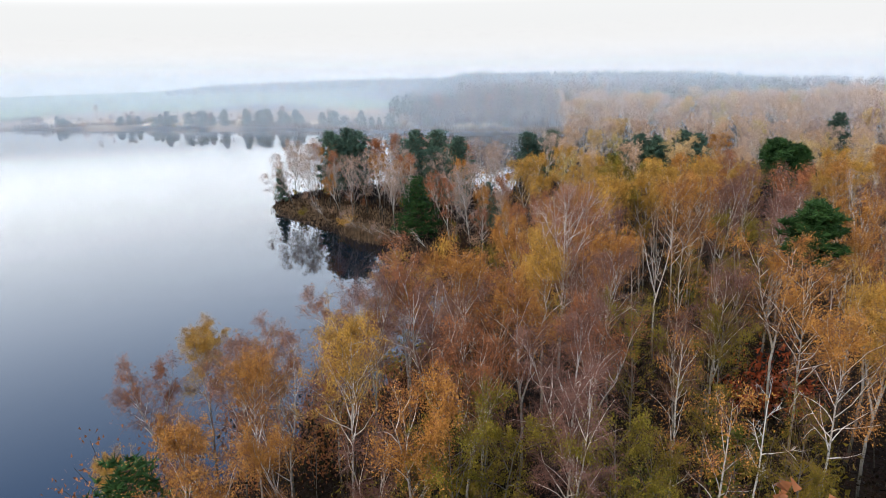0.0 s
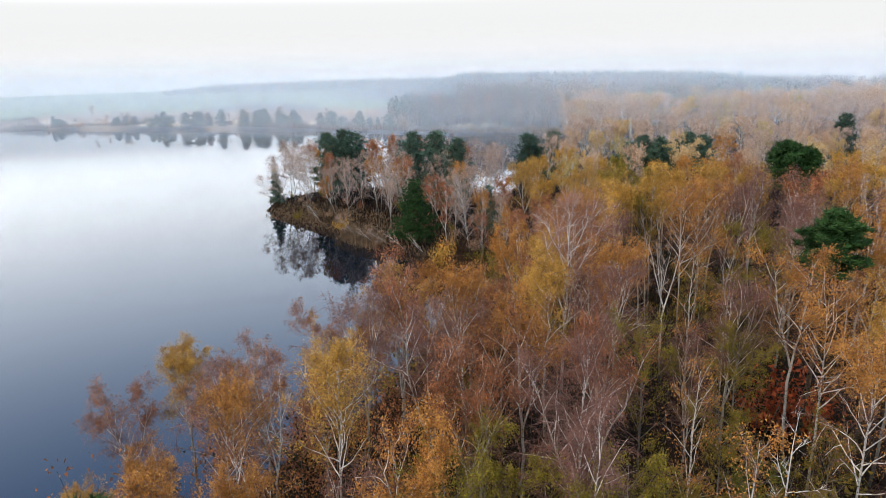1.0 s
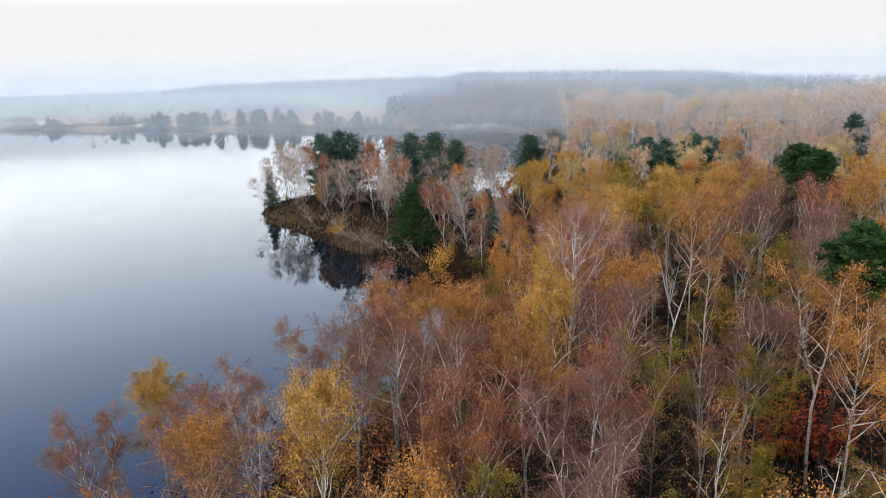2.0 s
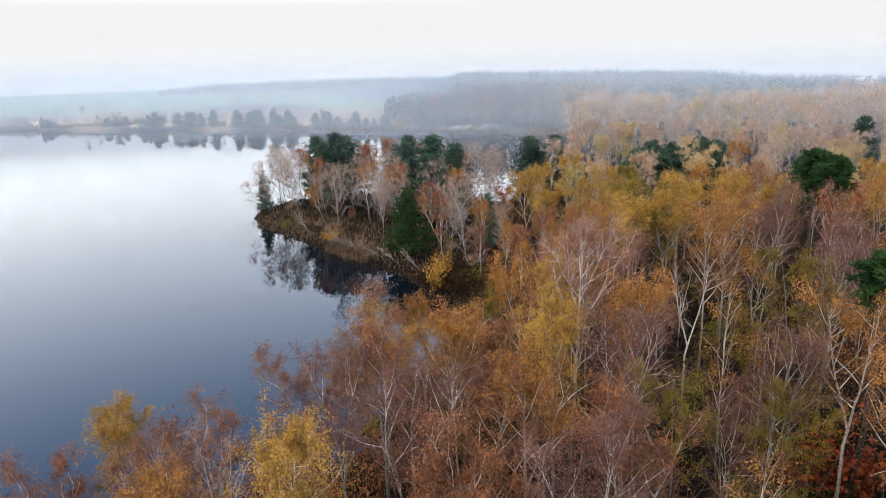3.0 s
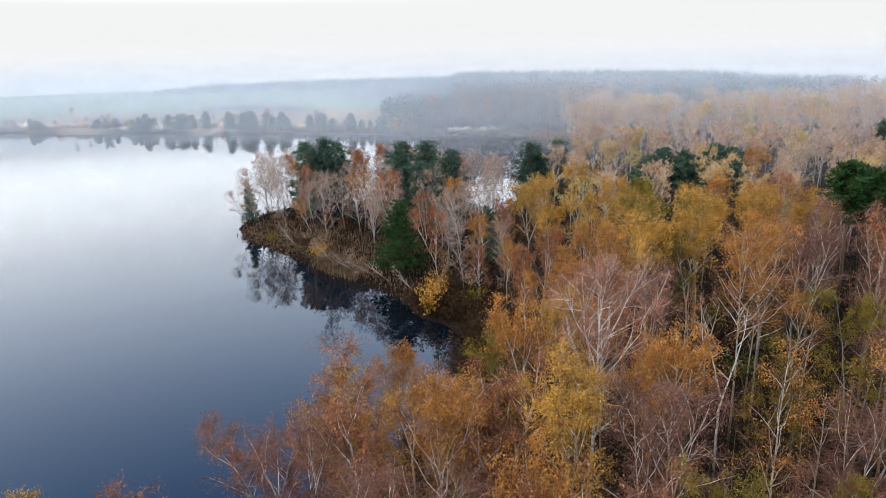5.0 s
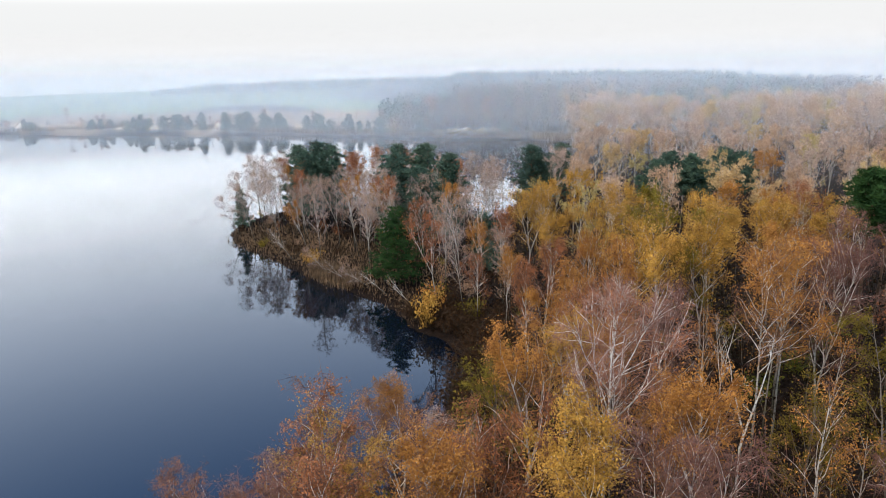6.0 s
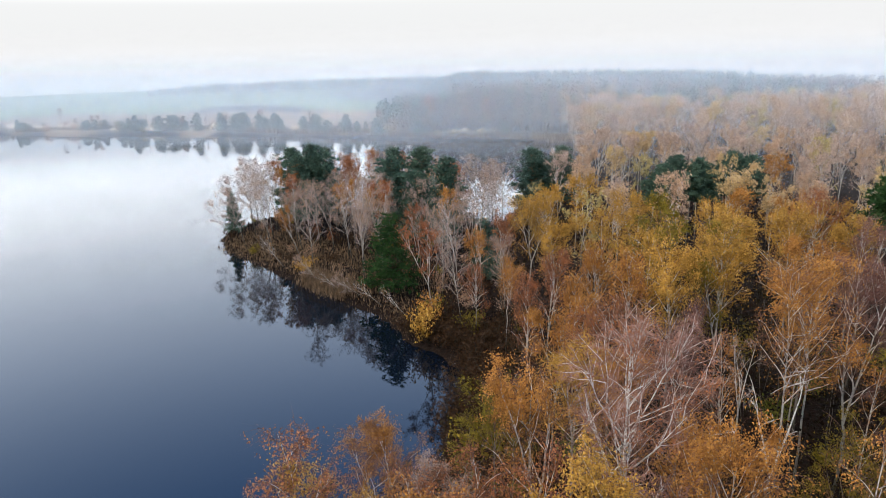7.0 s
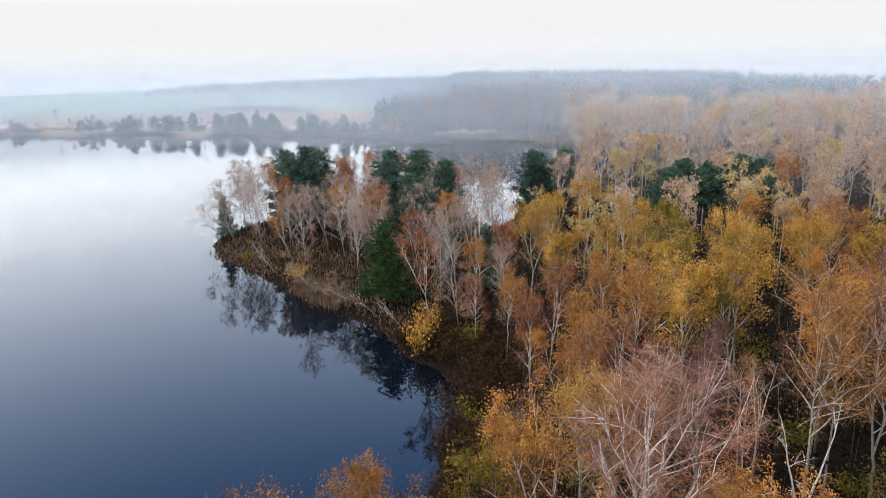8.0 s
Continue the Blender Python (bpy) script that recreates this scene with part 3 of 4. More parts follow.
def pine_model(seed, height, conical, needle, tufts, bare_part, width, blade=1.0):
    rng = np.random.default_rng(seed)
    wood, boughs, crown = Soup(), Soup(), Soup()
    path = bowed((0, 0, -0.3), (0.02, 0.0, 1), height * 0.97, 0.1, 7, rng, 0.03)
    wood.tube(path, height * 0.0125 * np.linspace(1, 0.12, 8), 7)
    ends = []
    whorls = 20 if conical else 14
    for i in range(whorls):
        v = i / (whorls - 1)
        u = bare_part + (0.98 - bare_part) * v
        turn = rng.uniform(0, 6.28)
        for j in range(5):
            a = turn + j * 1.257 + rng.uniform(-0.35, 0.35)
            if conical:
                length, rise = width * (0.12 + 0.9 * (1 - v) ** 0.85) * rng.uniform(0.7, 1.12), 0.12 + 0.3 * v
            else:
                # rounded, open crown in tiers, broadest above its middle
                length, rise = width * (0.35 + 0.65 * math.sin(math.pi * min(0.95, 0.34 + 0.6 * v))) * math.sqrt(1 - 0.75 * v ** 3) * rng.uniform(0.55, 1.15), 0.12 + 0.55 * v
            d = np.array([math.cos(a), math.sin(a), rise])
            limb = bowed(on_line(path, u), d / np.linalg.norm(d), length, 0.2, 4, rng, 0.08)
            boughs.tube(limb, height * 0.0034 * np.linspace(1, 0.2, 5), 3)
            ends.append((limb, length))
    weights = np.array([e[1] for e in ends])
    pick = rng.choice(len(ends), tufts, p=weights / weights.sum())
    q = np.array([on_line(ends[i][0], rng.uniform(0.12, 1.0) ** 0.6) for i in pick]) + rng.normal(size=(tufts, 3)) * np.array((0.45, 0.45, 0.15)) * width / 3.8
    k = 12
    q = np.repeat(q, k, axis=0)
    way = rng.normal(size=(len(q), 3)) * (1, 1, 0.5)
    way[:, 2] += 0.45
    way /= np.linalg.norm(way, axis=1)[:, None]
    side = np.cross(way, rng.normal(size=(len(q), 3)))
    side *= 0.06 * blade / (np.linalg.norm(side, axis=1)[:, None] + 1e-9)
    tip = q + way * rng.uniform(0.25, 0.6, len(q))[:, None] * blade
    crown.put(np.stack([q - side, q + side, tip], axis=1), np.arange(3 * len(q)).reshape(-1, 3))
    return wood.mesh("pine_stem", [PINE_BARK], True), boughs.mesh("pine_limbs", [PINE_BARK]), crown.mesh("needles", [needle]), height


def plant_pine(model, x, y, height, turn, words):
    tree = tagged(new("pine_tree"), words, "pine tree", "evergreens")
    part("trunk", model[0], tree)
    part("branchwork", model[1], tree, "stuff")
    part("crown", model[2], tree, "stuff")
    tree.matrix_basis = pose(x, y, ground_z(x, y) - 0.05, 0, 0, turn) @ Matrix.Scale(height / model[3], 4)
    return tree


# ---- evergreens ----
PINES = [pine_model(5, 15.0, False, HAZED_NEEDLE, 1150, 0.24, 4.2, 1.25), pine_model(6, 15.0, False, HAZED_NEEDLE, 1050, 0.28, 3.6, 1.25),
         pine_model(7, 11.0, True, NEEDLE_BRIGHT, 1100, 0.10, 4.3), pine_model(8, 8.0, True, HAZED_NEEDLE, 420, 0.06, 1.9), pine_model(10, 15.0, False, NEEDLE_BRIGHT, 1300, 0.68, 2.3, 1.0), pine_model(11, 15.0, False, HAZED_NEEDLE, 1000, 0.62, 2.7, 1.2), pine_model(12, 15.0, False, NEEDLE_BRIGHT, 900, 0.76, 1.7, 0.9)]
SCOTS = "tall dark green pine with tiered branches"
PINE_SPOTS = [
    (-27.0, 161, 16.0, 0, SCOTS), (-22.5, 160, 17.2, 1, SCOTS), (-24.6, 154, 15.6, 0, SCOTS), (-19.8, 156, 16.2, 0, SCOTS), (-8.6, 152, 17.0, 1, SCOTS), (-6.6, 147, 15.6, 0, SCOTS), (-1.6, 148, 17.0, 0, SCOTS), (2.2, 144, 16.4, 1, SCOTS), (-2.4, 139, 14.5, 0, SCOTS), (2.4, 136, 12.5, 1, SCOTS),
    (19.5, 162, 15.0, 0, SCOTS), (25.5, 161, 15.6, 1, SCOTS), (22.5, 165, 14.6, 1, SCOTS), (34.6, 131, 16.2, 5, SCOTS), (38.0, 133.0, 16.8, 5, SCOTS), (41.6, 130.5, 16.8, 5, SCOTS), (45.0, 132.5, 17.6, 5, SCOTS), (47.2, 130.0, 17.0, 5, SCOTS),
    (46.4, 94.0, 20.6, 4, SCOTS), (49.4, 96.0, 19.6, 4, SCOTS), (93, 165, 17.5, 1, SCOTS)]
GREENS = [
    (29.0, 53.4, 21.2, 6, "dark green bushy pine among the birches"),
    (-5.2, 121.0, 12.4, 2, "bright green broad pine at the water's edge"), (7.5, 126.4, 9.4, 3, "small dark green conifer"), (9.7, 124, 8.4, 3, "small dark green conifer"), (8.6, 128, 9.0, 3, "small dark green conifer"),
    (-39.0, 160, 9.0, 3, "small thin conifer on the point of the spit"), (-16.6, 30.6, 13.4, 2, "green pine among birches by the lake")]
for x, y, h, k, words in PINE_SPOTS + GREENS:
    plant_pine(PINES[k], x, y, h, (x * 37 + y * 11) % 360, words)

# ---- birches that stand out: x, y, height, kind ----
FRONT = [(5.5, 29.7, 18.6, "plum"), (7.6, 36.4, 18.8, "plum"), (9.6, 40.6, 18.2, "rust"), (12.8, 34.0, 18.4, "thin"), (12.3, 28.1, 18.6, "thin"), (15.9, 32.0, 16.6, "snag"), (21.2, 34.6, 19.2, "tufted"), (24.1, 43.0, 19.4, "tufted"), (28.4, 41.0, 18.2, "gold"),
         (4.6, 42.5, 18.9, "orange"), (13.3, 45.4, 16.6, "olive"), (8.4, 28.6, 16.4, "olive"), (0.7, 28.8, 17.0, "olive"), (2.0, 32.6, 16.4, "olive"), (10.4, 30.8, 15.0, "olive"), (-21.1, 43.6, 14.6, "rust"), (-18.5, 46.4, 15.8, "gold"), (-11.9, 36.5, 17.0, "orange"), (-11.6, 43.6, 16.2, "pale"), (-15.2, 42.6, 15.4, "rust"),
         (-6.4, 37.2, 18.6, "gold"), (-12.0, 27.4, 17.6, "orange"), (-16.2, 36.6, 13.5, "orange"), (-24.0, 41.0, 9.8, "gold"), (-20.4, 36.0, 11.0, "gold"), (-2.0, 29.8, 18.6, "orange"), (-1.6, 42.8, 19.2, "plum"), (-8.8, 32.2, 15.0, "orange"), (-4.8, 31.6, 14.0, "plum"), (1.0, 38.4, 17.0, "rust"),
         (16.8, 40.2, 12.5, "olive"), (19.9, 45.2, 15.2, "olive"), (18.0, 36.8, 11.0, "green"), (22.6, 38.6, 12.0, "olive"), (10.8, 32.6, 11.0, "green"), (17.3, 28.6, 14.0, "olive"), (2.2, 40.8, 18.0, "rust"), (-8.4, 44.8, 14.5, "rust")]
MIDDLE = [(11.2, 48.4, 19.2, "plum"), (1.8, 49.2, 18.9, "orange"), (-5.9, 49.0, 17.6, "plum"), (-3.6, 50.8, 19.2, "rust"), (-3.6, 53.6, 17.6, "gold"), (-9.0, 54.0, 15.4, "rust"), (7.7, 50.6, 19.2, "gold"), (13.6, 52.8, 19.2, "orange"), (19.3, 52.7, 19.0, "thin"), (20.3, 48.9, 17.4, "plum"), (25.4, 48.2, 19.8, "tufted"),
          (-13.2, 47.0, 14.8, "rust"), (4.6, 53.2, 17.6, "rust"), (26.6, 58.6, 18.4, "olive"), (33.0, 52.0, 18.8, "orange"), (30.6, 46.4, 18.4, "gold"), (-1.2, 60.8, 16.0, "orange"), (0.6, 59.0, 14.6, "haze"), (13.9, 58.0, 16.0, "orange"), (17.0, 46.0, 14.0, "plum"),
          (9.8, 57.3, 21.0, "white"), (6.8, 61.0, 18.6, "orange"), (1.6, 55.2, 16.4, "rust"), (-6.6, 58.4, 13.0, "gold"), (21.8, 59.2, 15.2, "olive"), (29.8, 60.4, 19.0, "plum")]
BACK = [(4.6, 64.0, 15.8, "olive"), (20.8, 63.6, 17.0, "snag"), (24.0, 69.4, 20.4, "tufted"), (26.6, 71.6, 20.4, "tufted"), (29.6, 72.0, 20.0, "plum"), (37.4, 74.0, 20.4, "rust"), (33.6, 66.0, 19.4, "plum"), (38.6, 62.0, 19.6, "orange"), (44.6, 70.0, 19.6, "plum"), (49.0, 78.0, 19.4, "pale"), (9.4, 66.6, 17.0, "gold"), (13.0, 66.0, 16.6, "orange"),
        (17.4, 82.6, 17.6, "orange"), (22.2, 83.0, 19.8, "olive"), (20.0, 79.6, 18.8, "gold"), (24.8, 82.0, 18.8, "gold"), (14.0, 74.0, 16.8, "rust"), (10.2, 76.0, 15.6, "orange"), (37.5, 84.8, 19.0, "plum"), (41.4, 80.6, 19.0, "plum"), (31.0, 80.0, 19.0, "orange"), (9.8, 86.6, 14.4, "rust"), (12.4, 81.0, 16.0, "orange"), (17.6, 70.6, 17.0, "plum")]
BAY = [(35.6, 91.4, 19.0, "gold"), (28.6, 90.0, 18.6, "gold"), (18.9, 101.0, 17.0, "gold"), (12.6, 109.8, 17.0, "gold"), (14.6, 101.4, 15.6, "gold"), (25.2, 105.8, 17.6, "gold"), (21.4, 121.8, 17.0, "gold"), (15.8, 117.6, 16.6, "gold"), (38.9, 112.0, 16.8, "orange"), (53.7, 134.7, 17.0, "orange"), (5.6, 104.6, 10.6, "rust"), (8.6, 99.6, 12.6, "orange"),
       (12.4, 93.4, 15.0, "rust"), (16.2, 90.4, 16.2, "orange"), (22.8, 95.0, 17.4, "olive"), (31.6, 98.0, 17.8, "gold"), (42.6, 100.6, 18.4, "rust"), (52.0, 90.0, 19.0, "orange"), (8.6, 145.0, 14.4, "haze"), (12.6, 150.0, 14.6, "haze"), (10.4, 156.0, 13.6, "haze"), (5.6, 111.6, 12.6, "orange"), (9.6, 115.0, 13.6, "rust")]
taken = [(x, y) for x, y, *_ in PINE_SPOTS + GREENS]
rng = random.Random(4)
for x, y, h, kind in FRONT + MIDDLE + BACK + BAY:
    plant(kind, rng.randrange(3), x, y, (h - (0 if kind == "white" else 1.2)) / 17, rng.uniform(0, 360), rng.uniform(-3, 3), 3 if y < 76 and x < 36 else 2 if y < 112 else 1)
    taken.append((x, y))

# ---- the spit: bare birches that lean over the water ----
SPIT = [(-37.8, 153.0, 9.5, "haze", -24), (-36.5, 157, 12.5, "haze", -14), (-33.6, 148.0, 12.5, "haze", -16), (-34, 156, 13, "haze", -8), (-30, 150, 13.5, "haze", -10), (-31, 160, 14, "haze", -5), (-28, 145, 12.0, "haze", -12), (-26, 156, 14, "orange", -4), (-21.5, 137.5, 10.5, "orange", -18), (-20, 146, 13, "haze", -6),
        (-17, 142, 13.5, "haze", -5), (-14, 139, 13.5, "orange", -2), (-12, 147, 14, "haze", 0), (-18, 152, 13, "haze", 3), (-9, 138, 13, "orange", 2), (-7, 148, 13, "haze", 0), (0.5, 126, 13.5, "haze", 4), (2.5, 132, 13, "orange", 2), (-1, 137, 14, "haze", -2), (-9.0, 120.4, 6.5, "haze", -56), (-16.2, 127, 7.0, "haze", -40), (-6.2, 117.0, 6.4, "pale", -48), (-12.6, 123.6, 6.0, "pale", -52), (-2.6, 112.0, 6.6, "pale", -38), (-23.5, 135.0, 8.0, "pale", -34)]
for x, y, h, kind, tip in SPIT:
    plant(kind, rng.randrange(3), x, y, (h - 0.6) / 17, rng.uniform(-20, 20), tip, 1)
    taken.append((x, y))


# ---- the woods between them ----
def scattered(x0, x1, y0, y1, gap, seed, keep, dense=3.0):
    """Spots at least gap apart, where keep(x, y, distance from the shore) allows them."""
    r = np.random.default_rng(seed)
    k = int((x1 - x0) * (y1 - y0) / gap / gap * dense)
    xs, ys = r.uniform(x0, x1, k), r.uniform(y0, y1, k)
    ok = keep(xs, ys, shore_distance(xs, ys), r)
    cells, out = {}, []
    for x, y in taken:
        cells.setdefault((int(x // gap), int(y // gap)), []).append((x, y))
    for x, y in zip(xs[ok].tolist(), ys[ok].tolist()):
        i, j = int(x // gap), int(y // gap)
        if not any((x - a) ** 2 + (y - b) ** 2 < gap * gap for di in (-1, 0, 1) for dj in (-1, 0, 1) for a, b in cells.get((i + di, j + dj), ())):
            cells.setdefault((i, j), []).append((x, y))
            out.append((x, y))
    return out


def in_woods(x, y, d, r):
    seen = np.abs(x - 2) < 0.66 * y + 9
    spit = (x < 9) & (y > 72) | (x < 12) & (y > 100)
    inlet = (y > 166) & (x < 3 + 0.19 * (y - 33))
    clearing = (y > 172) & (y < 222) & (x < 95) & (r.uniform(size=x.shape) < 0.72)
    # an open, dark stand of thin stems
    open_stand = (x > 9) & (y > 46) & (y < 76) & (x < 0.62 * y) & (r.uniform(size=x.shape) < 0.9) | (x > 3) & (y > 22) & (y <= 46)
    before_pines = (x > 31) & (x < 49) & (y > 119) & (y < 135) | (y > 62) & (y < 104) & (d < 6.5)
    shore_gap = (y < 50) & (x < -17 - 0.25 * (y - 32))
    return seen & ~shore_gap & ~before_pines & ~spit & ~inlet & ~clearing & ~open_stand & (d > 1.6)


def on_spit(x, y, d, r):
    before_pine = (x > -13) & (x < 0) & (y < 126)
    return (x < 12) & (y > 104) & (y < 182) & (d > 1.2) & ~before_pine


def mixture(x, y):
    """Which kind grows there: rust by the lake, bare and plum in the middle, golden towards the bay."""
    v = noise.noise((x * 0.045, y * 0.045, 3.0)) * 1.1 + rng.uniform(-0.45, 0.45)
    if y < 62 and x < 4:
        order = ["pale", "rust", "rust", "orange", "orange", "gold"]
    elif y < 85:
        order = ["pale", "plum", "rust", "rust", "orange", "olive", "gold"]
    elif y < 130:
        order = ["plum", "rust", "orange", "gold", "gold", "gold", "olive"]
    else:
        order = ["plum", "plum", "rust", "rust", "rust", "orange", "orange", "gold", "olive"]
    return order[max(0, min(len(order) - 1, int((v + 0.75) / 1.5 * len(order))))]


for x, y in scattered(-40, 75, 21, 104, 4.7, 11, in_woods):
    plant(mixture(x, y), rng.randrange(4), x, y, (rng.uniform(0.6, 0.86) if y < 78 else rng.uniform(0.84, 1.04)) * (1.0 if x > 0 else 0.88), rng.uniform(0, 360), 0.0, 2 if y < 92 else 1)
    taken.append((x, y))
# slender white stems in the dark, open stand
for x, y in scattered(9, 62, 46, 82, 3.6, 17, lambda x, y, d, r: (x < 0.62 * y + 8) & (r.uniform(size=x.shape) < 0.45)):
    plant(rng.choice(["thin", "snag", "thin", "snag", "thin"]), rng.randrange(4), x, y, rng.uniform(0.5, 0.8), rng.uniform(0, 360), rng.uniform(-4, 4), 2)
    taken.append((x, y))
for x, y in scattered(-45, 12, 104, 182, 3.5, 14, on_spit):
    plant(rng.choice(["haze", "haze", "haze", "pale", "rust", "haze"]), rng.randrange(3), x, y, rng.uniform(0.58, 0.84), rng.uniform(0, 360), rng.uniform(-8, 2), 1)
    taken.append((x, y))

# past counting: the woods further back, a mesh for each kind
WOODS = {}
WOOD_WORDS = {"gold": "golden-yellow birch woods", "orange": "orange autumn birch woods", "rust": "rust-brown birch woods with thin leaves", "plum": "bare purplish-brown birch woods", "olive": "olive-yellow autumn woods"}
def around(x, y, d, r):
    """Beside and behind the way: out of sight, but the woods go on there."""
    return (d > 2.5) & ((y < 21) | (np.abs(x - 2) > 0.68 * y + 11)) & (x > -40)


for x, y in scattered(0, 215, 104, 285, 5.7, 12, in_woods) + scattered(-40, 62, -48, 62, 5.0, 15, around):
    kind = mixture(x, y)
    # coarser leaves further off and out of sight
    share, size, hair, level = (0.03, 0.32, 0.05, 0) if y < 104 else (0.17, 0.14, 0.14, 1) if y < 150 else (0.14, 0.16, 0.12, 0)
    key = (kind, rng.randrange(4), size)
    if key not in COARSE:
        leaves, twigs = KINDS[kind][:2]
        COARSE[key] = [s.frozen() for s in birch_soups(900 + 10 * key[1] + ord(kind[0]), 17.0, look_of(kind, key[1]), int(leaves * share) + 60, size, int(twigs * hair) + 30, 0.045, level)]
    woods = WOODS.setdefault((kind, y < 104), Soup())
    size, turn, foot = rng.uniform(0.82, 1.08) * (0.72 if x < 19 and y > 124 else 1), rng.uniform(0, 6.28), (x, y, ground_z(x, y) - 0.05)
    for frozen, mat in zip(COARSE[key], (None, None, 2, 3)):
        woods.add_copy(frozen, foot, size, turn, mat)
    taken.append((x, y))
NEAR_LEAF = {}
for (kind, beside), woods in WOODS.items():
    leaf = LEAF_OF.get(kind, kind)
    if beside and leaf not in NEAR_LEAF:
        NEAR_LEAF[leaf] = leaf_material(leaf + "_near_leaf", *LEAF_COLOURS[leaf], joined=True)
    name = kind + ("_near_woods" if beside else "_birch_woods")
    ob = new(name, woods.mesh(name, [BIRCH_BARK, KINDS[kind][-2], WOODS_TWIG, NEAR_LEAF[leaf] if beside else HAZED_LEAF[leaf]]))
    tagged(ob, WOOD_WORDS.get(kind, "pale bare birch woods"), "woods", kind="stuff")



# ---- bushes under the trees ----
def bush_model(seed, count, size, leaf):
    rng = np.random.default_rng(seed)
    wood, crown = Soup(), Soup()
    lines = []
    for _ in range(9):
        a = rng.uniform(0, 6.28)
        d = np.array([math.cos(a) * 0.5, math.sin(a) * 0.5, 1.0])
        line = bowed((rng.normal() * 0.15, rng.normal() * 0.15, -0.1), d / np.linalg.norm(d), rng.uniform(2.2, 4.2), -0.2, 4, rng, 0.12)
        wood.tube(line, 0.035 * np.linspace(1, 0.2, 5), 3)
        lines.append(line)
    at = np.array([on_line(lines[rng.integers(9)], rng.uniform(0.2, 1.0)) for _ in range(count)]) + rng.normal(size=(count, 3)) * (0.42, 0.42, 0.3)
    at[:, 2] = np.maximum(at[:, 2], 0.1)
    crown.leaves(at, size, rng, 1.4, 0.2)
    return wood.mesh("bush_stems", [GREY_BARK]), crown.mesh("bush_leaves", [leaf])


BUSH = {"olive": bush_model(1, 650, 0.2, LEAF["olive"]), "green": bush_model(2, 650, 0.2, LEAF["green"]), "orange": bush_model(3, 600, 0.2, LEAF["orange"]), "gold": bush_model(4, 900, 0.2, LEAF["gold"]), "brown": bush_model(5, 550, 0.16, LEAF["brown"]), "red": bush_model(6, 700, 0.2, LEAF["red"]), "rust": bush_model(7, 1100, 0.085, LEAF["rust"]), "tan": bush_model(8, 600, 0.13, LEAF["haze"])}
BUSH_WORDS = {"tan": "pale tan twiggy bush on the bank of the spit", "rust": "rust-brown young birch growth along the lake shore", "red": "bright red-leaved bush on the dark forest floor", "olive": "olive-yellow bush under the birches", "green": "green leafy bush on the forest floor", "orange": "orange-leaved bush on the forest floor", "gold": "golden-yellow bush at the water's edge", "brown": "dark brown twiggy bush, nearly leafless"}


def plant_bush(kind, x, y, size, turn, tall=1.0):
    bush = tagged(new("bush"), BUSH_WORDS[kind], "bush", "undergrowth")
    part("stem", BUSH[kind][0], bush, "stuff")
    part("foliage", BUSH[kind][1], bush, "stuff")
    bush.matrix_basis = pose(x, y, ground_z(x, y) - 0.03, 0, 0, turn) @ Matrix.Diagonal((size, size, size * tall, 1))


for x, y, kind, size in [(-0.8, 106.2, "gold", 0.95), (0.3, 107.8, "orange", 0.9), (-20.5, 134.0, "gold", 0.7), (12.0, 36.5, "green", 1.5), (17.5, 36, "green", 1.6), (1.0, 42, "olive", 1.7), (20.5, 44, "olive", 1.5), (24.5, 41, "olive", 1.5), (24, 49.5, "orange", 1.0), (28.6, 55.6, "red", 1.8), (30.2, 54.8, "red", 1.4), (27.2, 56.4, "red", 1.2)]:
    plant_bush(kind, x, y, size, (x * 50) % 360, 1.7 if y > 104 and x > -3 else 1.0)
for x, y in scattered(-25, 75, 34, 100, 3.0, 21, in_woods):
    if rng.random() < 0.5:
        plant_bush(rng.choice(["olive", "brown", "green", "brown", "brown", "brown"]), x, y, rng.uniform(0.5, 1.15), rng.uniform(0, 360))
for x, y in scattered(-26, 6, 34, 60, 2.3, 23, lambda x, y, d, r: (d > 0.8) & (d < 8.0)):
    plant_bush("rust", x, y, rng.uniform(1.1, 2.1), rng.uniform(0, 360), rng.uniform(1.0, 1.4))
for x, y in scattered(-6, 14, 60, 112, 1.5, 24, lambda x, y, d, r: (d > 0.3) & (d < 7.0)):
    plant_bush(rng.choice(["brown", "brown", "brown", "brown", "brown", "brown", "brown", "olive"]), x, y, rng.uniform(0.7, 1.4), rng.uniform(0, 360))
for x, y in scattered(-44, 14, 98, 180, 2.5, 22, on_spit):
    plant_bush(rng.choice(["brown", "brown", "tan", "tan", "rust", "olive"]), x, y, rng.uniform(0.35, 0.85), rng.uniform(0, 360))


